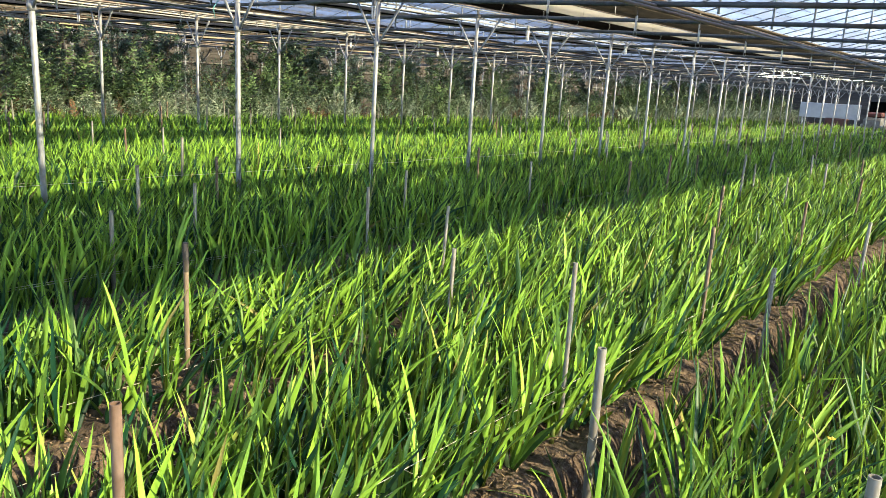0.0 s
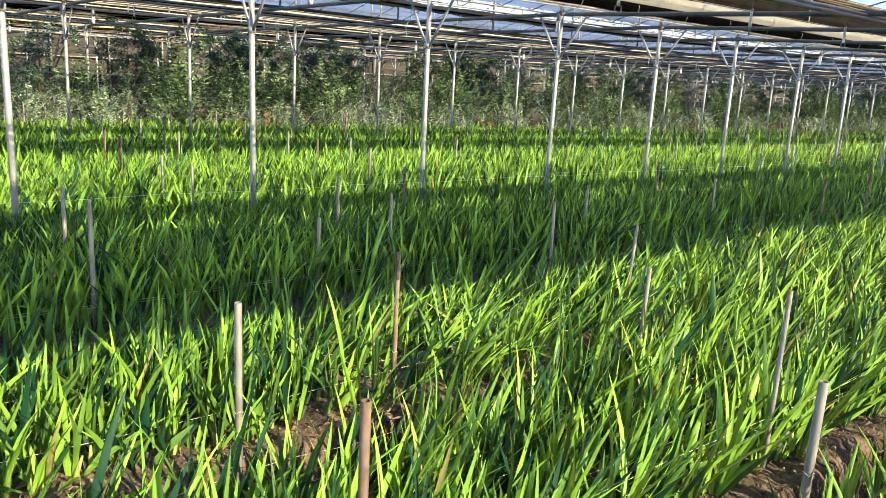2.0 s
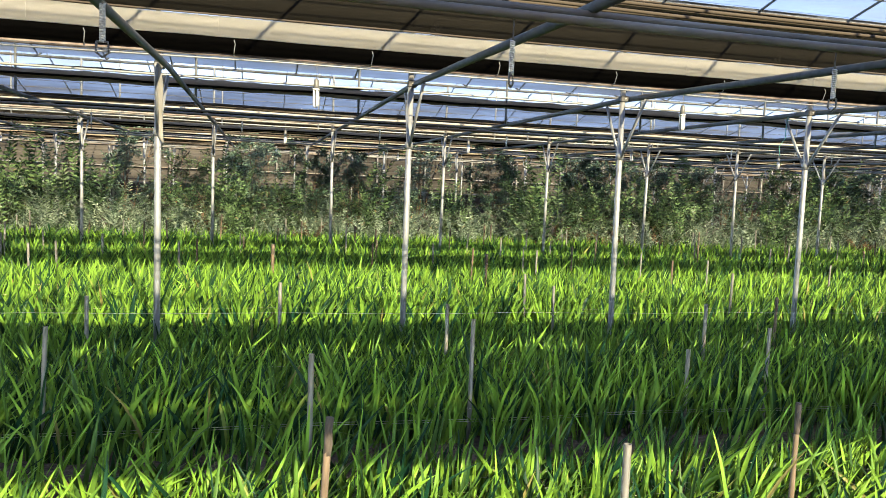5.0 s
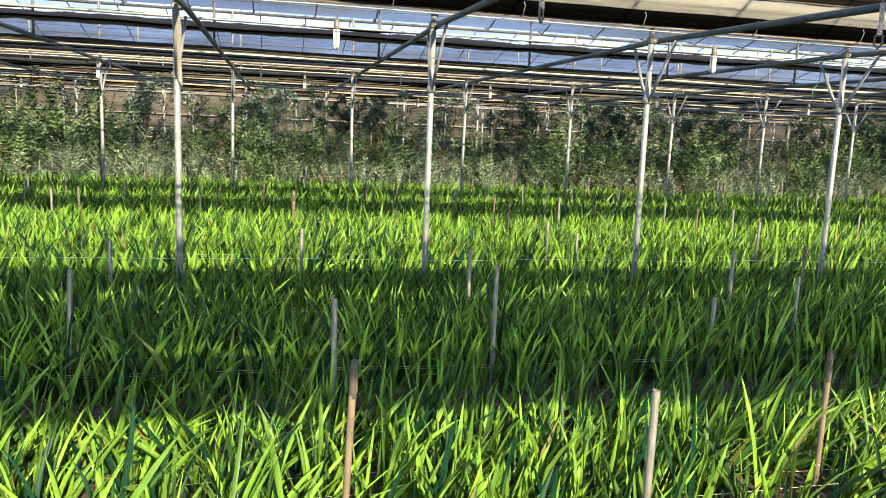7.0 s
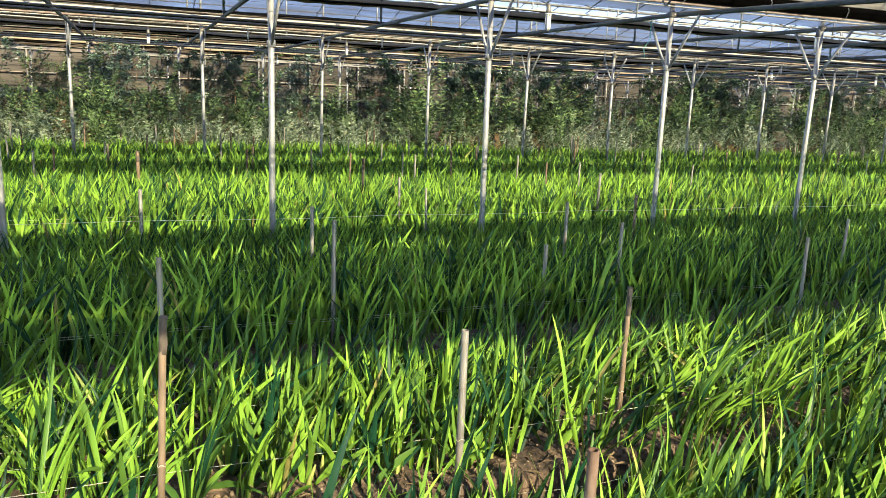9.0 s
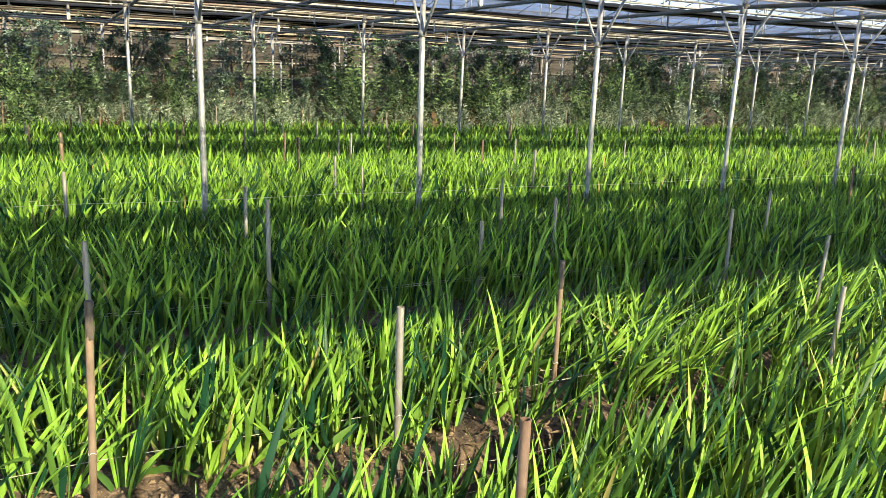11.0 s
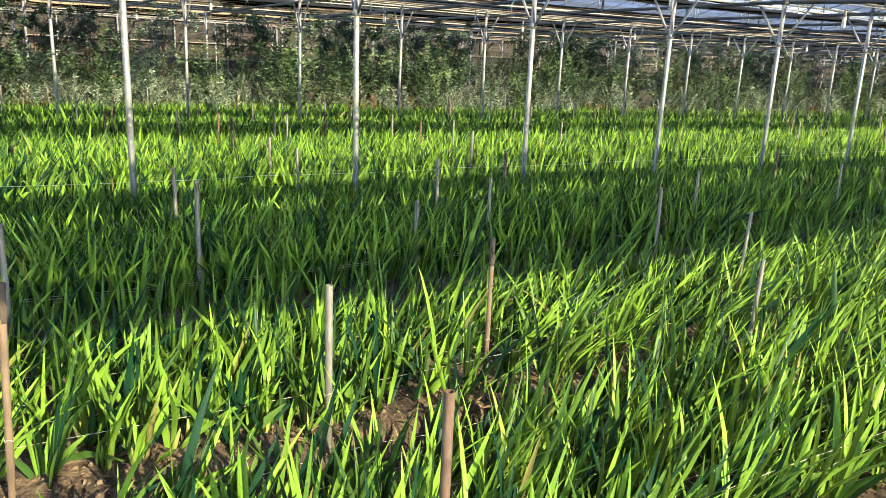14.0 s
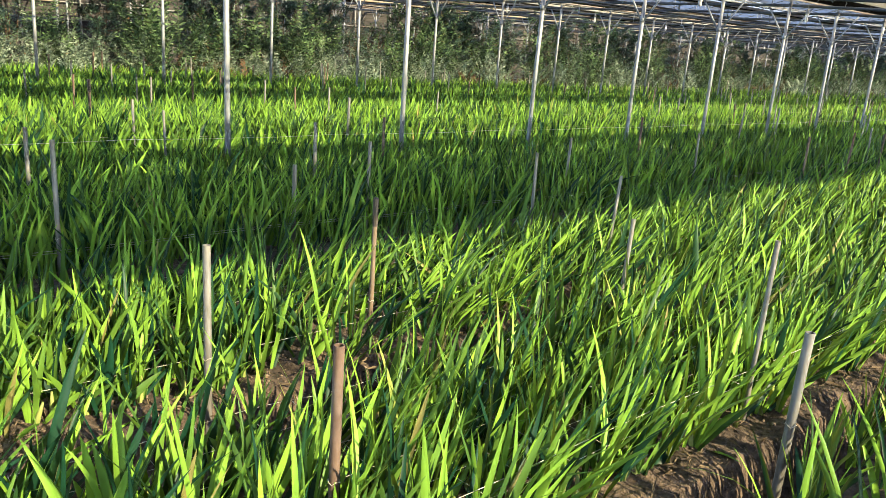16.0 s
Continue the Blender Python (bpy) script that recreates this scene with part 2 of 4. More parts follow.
XA, XB = -16.0, 64.0          # the house's two ends
YA, YB = -7.1, 31.0
POST_Y = [-0.3, 6.55, 13.4, 20.25, 27.1]
POST_X = [-14.98 + 2.003 * k for k in range(40)]
BED_W, BED_P, BED_0 = 0.84, 1.47, 1.50
BEDS = [BED_0 + BED_P * k for k in range(-3, 10)]     # y of each bed's near edge


FRONT = {k: BED_0 + BED_P * k - (0.38 if k == 1 else 0.33 if k == 0 else 0.25) for k in range(-4, 12)}     # near shoulder of each bed


def bed_profile(y):
    """Height of the soil at y: raised beds with rounded shoulders, narrow trenches between them."""
    if y > BEDS[-1] + BED_W + 0.3 or y < BEDS[0] - 0.5:
        return 0.06
    k = max(q for q in FRONT if FRONT[q] <= y + 0.16)
    back = FRONT[k + 1] - 0.37
    d = max(FRONT[k] - y, y - back, 0.0)
    s = min(1.0, d / 0.15)
    return 0.12 - 0.24 * (s * s * (3 - 2 * s))


def soil_z(x, y):
    z = bed_profile(y)
    z += 0.03 * noise.noise(Vector((x * 2.2, y * 2.2, 3.0)))
    z += 0.024 * noise.noise(Vector((x * 7.0, y * 7.0, 9.0))) + 0.014 * noise.noise(Vector((x * 15.0, y * 15.0, 4.0))) + 0.007 * noise.noise(Vector((x * 34.0, y * 34.0, 2.0)))
    return z


# ---------- ground ----------
def build_ground():
    bm = bmesh.new()
    xs = list(np.arange(-4, -0.5, 0.07)) + list(np.arange(-0.5, 5.5, 0.03)) + list(np.arange(5.5, 10, 0.07)) + list(np.arange(10, 22, 0.25)) + list(np.arange(22, 66, 1.0))
    ys = list(np.arange(-4.2, -0.8, 0.1)) + list(np.arange(-0.8, 0.8, 0.05)) + list(np.arange(0.8, 3.4, 0.028)) + list(np.arange(3.4, 5.2, 0.05)) + list(np.arange(5.2, 15.6, 0.1))
    grid = [[bm.verts.new((x, y, soil_z(x, y))) for y in ys] for x in xs]
    for a, b in zip(grid[:-1], grid[1:]):
        for j in range(len(ys) - 1):
            f = bm.faces.new((a[j], b[j], b[j + 1], a[j + 1]))
            f.smooth = True
    g = put("soil_beds", bm, M_SOIL)
    tagged(g, "brown soil raised into long beds with trenches between", "soil", kind="structure")
    bm = bmesh.new()
    box(bm, -400, 400, -400, 400, -0.6, -0.2)
    g = put("ground", bm, M_SOIL)
    tagged(g, "plain bare brown soil reaching out round the house", "ground", kind="structure")
    # soil under the shrubs and left of the beds
    bm = bmesh.new()
    xs = np.arange(XA, XB + 0.1, 0.8)
    ys = np.arange(15.5, YB + 0.1, 0.8)
    grid = [[bm.verts.new((x, y, 0.05 + 0.04 * noise.noise(Vector((x, y, 0))))) for y in ys] for x in xs]
    for a, b in zip(grid[:-1], grid[1:]):
        for j in range(len(ys) - 1):
            bm.faces.new((a[j], b[j], b[j + 1], a[j + 1])).smooth = True
    tagged(put("soil_back", bm, M_SOIL), "uneven brown soil under the rows of shrubs", "soil", kind="structure")
    bm = bmesh.new()
    xs = np.arange(XA, -3.9, 0.4)
    ys = np.arange(-4.2, 15.6, 0.1)
    grid = [[bm.verts.new((min(x, -4.0), y, soil_z(x, y))) for y in ys] for x in list(xs) + [-4.0]]
    for a, b in zip(grid[:-1], grid[1:]):
        for j in range(len(ys) - 1):
            bm.faces.new((a[j], b[j], b[j + 1], a[j + 1])).smooth = True
    tagged(put("soil_side", bm, M_SOIL), "brown soil beds running on to the end wall", "soil", kind="structure")


build_ground()


# ---------- posts and overhead frame ----------
def build_post():
    post = empty("support_post")
    bm = bmesh.new()
    tube(bm, (0, 0, -0.1), (0, 0, 2.64), 0.026, 12)
    part("pole", bm, M_GALV, post)
    bm = bmesh.new()
    tube(bm, (0, 0, 2.64), (0, 0, 3.45), 0.018, 8)
    part("upper_pole", bm, M_GALV, post)
    for s in (-1, 1):
        bm = bmesh.new()
        tube(bm, (0.0, 0.02 * s, 2.0), (0.03, 0.38 * s, 2.50), 0.014, 8)
        part("brace", bm, M_GALV, post)
    bm = bmesh.new()
    tube(bm, (0, 0, 1.985), (0, 0, 2.04), 0.036, 12)
    part("collar", bm, M_GALV, post)
    bm = bmesh.new()
    box(bm, -0.032, 0.05, -0.034, 0.034, 2.505, 2.565, 0.01)
    clamp = part("clamp", bm, M_DARK, post, "dark steel pipe clamp")
    bm = bmesh.new()
    tube(bm, (0.01, -0.045, 2.535), (0.01, 0.045, 2.535), 0.007, 6)
    part("bolt", bm, M_GALV, clamp, "pale steel bolt")
    tagged(post, "slim galvanised steel post with forked braces on top", "post", "greenhouse posts")
    return post


POST = build_post()
first = True
for py in POST_Y:
    for px in POST_X:
        jx, jy = random.uniform(-0.03, 0.03), random.uniform(-0.03, 0.03)
        m = pose(px + jx, py + jy, 0, random.uniform(-0.5, 0.5), random.uniform(-0.6, 0.6), 0)
        if first:
            POST.matrix_basis = m
            first = False
        else:
            copy_thing(POST, m)

# pipes across, one over every post line
bm = bmesh.new()
path_tube(bm, [(0.055, YA, 2.16), (0.055, -0.3, 2.335), (0.055, 3.2, 2.43), (0.055, 6.55, 2.535), (0.055, 13.4, 2.52), (0.055, YB, 2.50)], 0.0245, 12)
CROSS = tagged(put("cross_pipe", bm, M_DARK), "dark grey weathered steel pipe running across overhead", "pipe", "cross pipes")
CROSS.matrix_basis = pose(POST_X[0], 0, 0)
for px in POST_X[1:]:
    copy_thing(CROSS, pose(px, 0, random.uniform(-0.012, 0.012)))


def long_pipe(name, y, z, r, mat, label, group, droop=0.02, sides=10):
    bm = bmesh.new()
    pts = [(x, y, z + droop * noise.noise(Vector((x * 0.35, y, z)))) for x in np.arange(XA, XB + 1, 2.003)]
    path_tube(bm, pts, r, sides)
    return tagged(put(name, bm, mat), label, "pipe", group)


XS_CLOTH = list(np.arange(XA, 14, 0.12)) + list(np.arange(14, XB, 0.5))


def build_span(s):
    o = POST_Y[0] + 0.3 + 6.85 * s
    long_pipe("rail_pipe", o + 2.90, 2.35 + (0.055 if s else 0), 0.018 if s < 1 else 0.016, M_RAIL, "grey steel drive pipe slung under the cross pipes", "drive pipes")
    long_pipe("rail_pipe", o + 2.99, 2.40 + (0.055 if s else 0), 0.017 if s < 1 else 0.014, M_RAIL, "grey steel drive pipe slung under the cross pipes", "drive pipes")
    long_pipe("purlin_pipe", o + 6.50, 2.645, 0.017, M_RUST, "rust-stained thin steel purlin along the post tops", "purlins", 0.03)
    long_pipe("purlin_pipe", o + 6.515, 2.61, 0.008, M_GALV, "thin pale wire rope along the post tops", "purlins", 0.04, 6)
    long_pipe("purlin_pipe", o + 1.3, 2.60 if s < 1 else 2.66, 0.012, M_GALV, "thin galvanised purlin along the house", "purlins", 0.03)
    # gathered brown screen folds, strand by strand
    if s >= 0:
        bun = empty("screen_bundle", pose(0, 0, 0))
        tagged(bun, "brown gathered screen folds hanging in long strands", "shade screen", "shade screens")
    for k in range(7 if s >= 0 else 0):
        bm = bmesh.new()
        y, z = o + 3.40 + 0.075 * k, 2.572 + 0.012 * (k % 2)
        pts = [(x, y + 0.015 * noise.noise(Vector((x, k, s))), z + 0.02 * noise.noise(Vector((x * 0.6, k + 3, s)))) for x in np.arange(XA, XB, 0.9)]
        path_tube(bm, pts, 0.009, 6)
        part("strand", bm, M_BROWN, bun)
    near = s < 1
    bm = bmesh.new()
    top = 2.93 if near else 2.835
    ribbon(bm, XS_CLOTH, [(o + 6.47, 2.775), (o + 6.43, 2.79), (o + 6.425, (2.79 + top) / 2), (o + 6.44, top), (o + 6.49, top + 0.015)], 0.008, 0.01, s * 3 + 1)
    cream = tagged(put("cream_screen", bm, M_CREAM), "cream cloth screen folded into a long hanging band", "shade screen", "shade screens")
    if s == 0:
        for k in range(20):
            bm = bmesh.new()
            x = -6 + 1.37 * k
            path_tube(bm, [(x, o + 6.425, 2.782), (x, o + 6.412, 2.80), (x, o + 6.409, 2.90), (x, o + 6.43, 2.935)], 0.002, 4)
            part("hem", bm, M_CREAM, cream)
    bm = bmesh.new()
    # the unseen net at s = -1 hangs lower, to widen the crop's shade
    low = 2.43 if s < 0 else 2.655 if s == 0 else 2.69 if s == 1 else 2.62
    ribbon(bm, XS_CLOTH, [(o + 6.46, 2.785), (o + 6.44, 2.75), (o + 6.44, 2.71), (o + 6.455, low + 0.01), (o + 6.53, low)], 0.012, 0.008, s * 3 + 2)
    black = tagged(put("black_screen", bm, M_BLACK), "black shade net drawn into a long dark band", "shade screen", "shade screens")
    for k in range(24):
        bm = bmesh.new()
        x = -7 + 1.1 * k
        path_tube(bm, [(x, o + 6.432, 2.76), (x + 0.01, o + 6.425, 2.73), (x, o + 6.445, low + 0.004), (x, o + 6.5, low - 0.012)], 0.004, 5)
        part("clip", bm, M_GALV, black, "thin wire clip")
    if s > 0:
        # dark gathered nets beside the pale rolls
        for dy, zz, rr, dark in ((3.1, 2.875, 0.012, 1), (5.4, 2.655, 0.024, 1)) if s == 1 else ((2.32, 2.60, 0.035, 1), (4.62, 2.615, 0.03, 1), (3.05, 2.62, 0.024, 0), (5.4, 2.62, 0.028, 1)):
            bm = bmesh.new()
            xs = list(np.arange(XA, 18, 0.16)) + list(np.arange(18, XB, 0.5))
            path_tube(bm, [(x, o + dy + 0.03 * noise.noise(Vector((x, s, dy))), zz + 0.03 * noise.noise(Vector((x * 0.7, s, dy + 4))) + 0.01 * noise.noise(Vector((x * 4, s, dy)))) for x in xs],
                      [rr * (1 + 0.4 * noise.noise(Vector((x * 1.1, s, dy))) + 0.4 * noise.noise(Vector((x * 5, s, dy)))) for x in xs], 7)
            net = tagged(put("gathered_net", bm, M_BLACK if dark else M_TAUPE), "black shade net gathered into a long loose roll" if dark else "dusty taupe net gathered into a long loose roll", "shade screen", "gathered nets")
            for q in range(10, 150, 14):
                bm = bmesh.new()
                path_tube(bm, [(xs[q] + 0.003 * w, o + dy + 0.03 * noise.noise(Vector((xs[q], s, dy))) + math.cos(w * 1.05) * (rr + 0.004), zz + 0.03 * noise.noise(Vector((xs[q] * 0.7, s, dy + 4))) + math.sin(w * 1.05) * (rr + 0.004)) for w in range(7)], 0.004, 4)
                part("tie", bm, M_STRING, net, "pale cord tied round the roll")
    for k in range(2):
        long_pipe("screen_wire", o + 6.49, 2.70 + 0.24 * k, 0.005, M_DARK, "thin dark wire carrying the screens", "screen wires", 0.002, 5)
    # a rolled cream screen, and pale battens further on
    if s != 1:
        # the net at s = -1 is unseen, added to shade the crop
        za, zb = (2.95, 3.42) if s < 1 else (2.86, 3.30)
        bm = bmesh.new()
        ribbon(bm, XS_CLOTH, [(o + 6.50, za), (o + 6.505, za * 0.67 + zb * 0.33), (o + 6.51, za * 0.33 + zb * 0.67), (o + 6.515, zb)], 0.01, 0.006, s * 3 + 8)
        olive = tagged(put("olive_screen", bm, M_OLIVE), "dark olive shade net hung between posts and eave", "shade screen", "shade screens")
        for z, r in ((za + 0.01, 0.008), (za * 0.5 + zb * 0.5, 0.006 if s < 1 else 0.02), (zb, 0.009 if s < 1 else 0.025)):
            bm = bmesh.new()
            path_tube(bm, [(x, o + 6.497 + 0.03 * (z - 2.95), z + 0.008 * noise.noise(Vector((x * 0.8, z, s)))) for x in np.arange(XA, 40, 0.8)], r, 5)
            part("hem", bm, M_BROWN if s < 1 else M_PALE, olive, "brown stitched hem" if s < 1 else "pale batten hem")
    if s < 1:
        return
    bm = bmesh.new()
    xs = list(np.arange(XA, 18, 0.13)) + list(np.arange(18, XB, 0.5))
    mid = [(x, o + (3.15 if s == 1 else 2.1) + 0.03 * noise.noise(Vector((x, s, 1))), (2.79 if s == 1 else 2.62) + 0.022 * noise.noise(Vector((x * 0.8, s, 5))) + 0.012 * noise.noise(Vector((x * 4, s, 5)))) for x in xs]
    path_tube(bm, mid, [(0.06 if s == 1 else 0.046) + 0.014 * noise.noise(Vector((x * 1.2, s, 2))) + 0.014 * noise.noise(Vector((x * 5.5, s, 3))) for x in xs], 9)
    roll = tagged(put("rolled_screen", bm, M_ROLL), "tan cloth screen rolled into a long sagging sausage", "shade screen", "rolled screens")
    for x, y, z in mid[8:270:9]:
        bm = bmesh.new()
        path_tube(bm, [(x + 0.004 * q, y + math.cos(q * 1.05) * 0.06, z + math.sin(q * 1.05) * 0.06) for q in range(7)], 0.004, 4)
        part("tie", bm, M_SOCKET, roll, "dark cord tied round the roll")
    bm = bmesh.new()
    path_tube(bm, [(x, y - 0.06, z - 0.02 + 0.01 * math.sin(x * 2)) for x, y, z in mid[::3]], 0.014, 5)
    part("loose_fold", bm, M_BLACK, roll, "black net edge hanging from the roll")
    bm = bmesh.new()
    path_tube(bm, [(x, o + 4.4, 2.583 + 0.02 * noise.noise(Vector((x * 0.6, s, 9)))) for x in np.arange(XA, XB, 0.7)], 0.02, 4)
    tagged(put("batten", bm, M_PALE), "pale weathered batten lying across the cross pipes", "batten", "battens")


# span -1 is unseen behind the camera; its screens are added to cast shade
for s in range(-1, 4):
    build_span(s)


# ---------- roof ----------
EAVE, RIDGE = 3.45, 4.4


def roof_z(y):
    u = ((y - POST_Y[0]) / 6.85) % 1.0
    return EAVE + (RIDGE - EAVE) * (1 - abs(2 * u - 1))


def build_roof(s):
    y0 = POST_Y[0] + 6.85 * s
    ym, y1 = y0 + 3.425, y0 + 6.85
    roof = empty("roof_bay", pose(0, 0, 0))
    tagged(roof, "clear plastic film roof bay on thin steel ribs", "roof", "roof bays", "structure")
    film = part("roof_film", ([(XA, y0, EAVE + 0.03), (XB, y0, EAVE + 0.03), (XB, ym, RIDGE + 0.03), (XA, ym, RIDGE + 0.03), (XB, y1, EAVE + 0.03), (XA, y1, EAVE + 0.03)],
                              [(0, 1, 2, 3), (3, 2, 4, 5)]), M_FILM, roof)
    film.visible_shadow = False
    # purlins along the house
    for k in range(0, 17):
        y = y0 + 6.85 * k / 16.0
        bm = bmesh.new()
        path_tube(bm, [(x, y, roof_z(y + (1e-6 if k < 16 else -1e-6)) - 0.02) for x in (XA, XB)], 0.005 if k % 8 else 0.022, 6)
        part("roof_purlin", bm, M_GALV if k % 8 == 0 else M_DARK, roof)
    # rafters across
    bm = bmesh.new()
    path_tube(bm, [(0, 0, EAVE), (0, 3.425, RIDGE), (0, 6.85, EAVE)], 0.013, 6)
    me = bpy.data.meshes.new("rafter")
    bm.to_mesh(me)
    bm.free()
    me.materials.append(M_DARK)
    for k in range(int((XB - XA) / 1.0)):
        piece("rafter", me, roof, pose(XA + 0.4 + k, y0, 0))
    bm = bmesh.new()
    tube(bm, (0, 3.425, 2.53), (0, 3.425, RIDGE), 0.016, 8)
    me = bpy.data.meshes.new("king_post")
    bm.to_mesh(me)
    bm.free()
    me.materials.append(M_GALV)
    for px in POST_X:
        piece("king_post", me, roof, pose(px, y0, 0))


for s in range(-1, 5):
    build_roof(s)


def roof_sheet(ya, yb, xa, xb):
    bm = bmesh.new()
    ys = sorted([ya, yb] + [y for y in (3.125 + 6.85 * k for k in range(-1, 5)) if ya < y < yb])
    ribbon(bm, np.arange(xa, xb, 1.0), [(y, roof_z(y) + 0.07) for y in ys], 0.01, 0.01, ya)
    far = ya > 10
    tagged(put("roof_sheet", bm, M_GREYSHEET if far else M_SHEET), "grey sheet laid over the roof film along the eave" if far else "cream sheet over the roof film, placed to shade the crop", "roof sheet", "roof sheets")


# sheet 0 is unseen, added to shade the crop; sheet 1's edges set its shade
for n in range(0, 3):
    roof_sheet((0.05 if n == 1 else -0.27) + 6.85 * n, (0.73, 1.15, 0.58)[n] + 6.85 * n, XA, XB)


# ---------- walls that close the house ----------
def net_wall(name, pts, label, mat=M_NET):
    bm = bmesh.new()
    (ax, ay), (bx, by) = pts
    box(bm, min(ax, bx) - 0.03, max(ax, bx) + 0.03, min(ay, by) - 0.03, max(ay, by) + 0.03, -0.1, 3.4)
    return tagged(put(name, bm, mat), label, "wall", kind="structure")


net_wall("wall_north", ((XA, YB), (XB, YB)), "grey-brown net wall at the back of the house")
net_wall("wall_west", ((XA, YA), (XA, YB)), "grey-brown net wall at the end of the house")
# unseen wall, made clear so low sky light fills the shaded crop
net_wall("unseen_wall_south", ((XA, YA), (XB, YA)), "unseen clear film side wall added to let sky light in", M_SIDE).visible_shadow = False
net_wall("wall_east", ((XB, YA), (XB, YB)), "grey-brown net wall at the far end")
for z in (1.25, 1.85, 2.66):
    long_pipe("wall_rail", YB - 0.12, z, 0.026, M_RAIL, "thin pale rail along the net wall", "wall rails", 0.02, 6)
bm = bmesh.new()
tube(bm, (0, 0, -0.1), (0, 0, 3.3), 0.035, 8)
WPOST = empty("wall_post", pose(XA + 0.5, YB - 0.17, 0))
tagged(WPOST, "pale galvanised post standing at the net wall", "post", "wall posts")
part("pole", bm, M_RAIL, WPOST)
bm = bmesh.new()
tube(bm, (0.03, -0.02, 1.7), (0.75, -0.02, 2.6), 0.022, 8)
part("brace", bm, M_DARK, WPOST, "dark slanting brace")
for k in range(1, 31):
    copy_thing(WPOST, pose(XA + 0.5 + 2.0 * k, YB - 0.17, 0))


# ---------- crop ----------
def blade_mesh(bases, dirs, sides, lengths, widths, droop, spans=3):
    """Many sword-shaped blades at once: tapered strips folded along the keel, that bend over by droop."""
    n = len(lengths)
    ts, ws = ((0.0, 0.42, 0.78), (0.5, 1.0, 0.66)) if spans == 3 else ((0.0, 0.25, 0.5, 0.73, 0.9), (0.42, 0.84, 1.0, 0.78, 0.4))
    fold = np.cross(sides, dirs) * (rng.choice((-1.0, 1.0), n) * rng.uniform(0.12, 0.36, n))[:, None]
    m = 3 * len(ts) + 1
    verts = np.empty((n, m, 3))
    for i, (t, w) in enumerate(zip(ts, ws)):
        c = bases + dirs * (lengths * t)[:, None] + droop * ((lengths * t ** 2.2)[:, None])
        h = sides * (widths * w * 0.5)[:, None]
        verts[:, 3 * i], verts[:, 3 * i + 1], verts[:, 3 * i + 2] = c - h, c + fold * (widths * w)[:, None], c + h
    verts[:, m - 1] = bases + dirs * lengths[:, None] + droop * lengths[:, None]
    off = (np.arange(n) * m)[:, None]
    quads = np.concatenate([off + np.array([[3 * j + q, 3 * j + q + 1, 3 * j + q + 4, 3 * j + q + 3]]) for j in range(len(ts) - 1) for q in (0, 1)], 0)
    tris = np.concatenate([off + np.array([[m - 4, m - 3, m - 1]]), off + np.array([[m - 3, m - 2, m - 1]])], 0)
    return verts.reshape(-1, 3), quads, tris


def mesh_from(name, verts, quads, tris, mat):
    me = bpy.data.meshes.new(name)
    nq, nt = len(quads), len(tris)
    me.vertices.add(len(verts))
    me.vertices.foreach_set("co", verts.astype(np.float32).ravel())
    me.loops.add(nq * 4 + nt * 3)
    me.loops.foreach_set("vertex_index", np.concatenate([quads.ravel(), tris.ravel()]).astype(np.int32))
    me.polygons.add(nq + nt)
    starts = np.concatenate([np.arange(nq) * 4, nq * 4 + np.arange(nt) * 3]).astype(np.int32)
    me.polygons.foreach_set("loop_start", starts)
    me.update(calc_edges=True)
    me.validate()
    me.materials.append(mat)
    return me


rng = np.random.default_rng(5)


def plants(px, py, pz, leaves, lscale, wscale, bias=0.1, spread=1.0, bent=0.08, turn=0.95, uneven=1.0):
    """Blades for plants at the given places: each a flat fan, leaning with the crop."""
    n = len(px)
    az = rng.normal(0.0, turn, n)
    lean = np.stack([rng.normal(bias, 0.14 * spread, n), rng.normal(-0.02, 0.13 * spread, n)], 1)
    out = []
    size = rng.normal(1.0, 0.15 * uneven, n).clip(0.55, 1.35)
    for k in range(leaves):
        s = (k - (leaves - 1) / 2) / max(1, (leaves - 1) / 2)
        a = (s * 0.46 + rng.normal(0, 0.17, n)) * spread
        fan = np.stack([np.cos(az), np.sin(az), np.zeros(n)], 1)
        tw = az + rng.normal(0, 0.7 if uneven == 1.0 else 0.45, n)
        d = fan * np.sin(a)[:, None]
        d[:, 2] += np.cos(a)
        d[:, :2] += lean
        d /= np.linalg.norm(d, axis=1)[:, None]
        side = np.stack([np.cos(tw), np.sin(tw), np.zeros(n)], 1)
        side -= d * (side * d).sum(1)[:, None]
        side /= np.linalg.norm(side, axis=1)[:, None]
        b = np.stack([px, py, pz], 1) + fan * (s * 0.025)
        ln = (0.58 - 0.24 * abs(s) ** 1.6 + rng.normal(0, 0.06 * uneven, n)).clip(0.15, 0.75) * size * lscale
        wd = rng.normal(0.0255, 0.0075, n).clip(0.011, 0.046) * wscale
        dr = np.concatenate([fan[:, :2] * (np.sign(a) * rng.uniform(0, 0.3, n))[:, None] + lean * 0.35, -rng.uniform(0.0, 0.18, n)[:, None]], 1)
        over = rng.random(n) < bent
        dr[over] *= 2.4
        dr[over, 2] -= 0.15
        out.append((b, d, side, ln, wd, dr))
    return [np.concatenate(v) for v in zip(*out)]


NEAR = {0: (0.6, 3.4), 1: (0.3, 1.7)}          # stretches of bed whose plants are objects of their own


def near_stretch(k, x):
    lo, hi = NEAR.get(k, (9, 9))
    return (x > lo) & (x < hi)


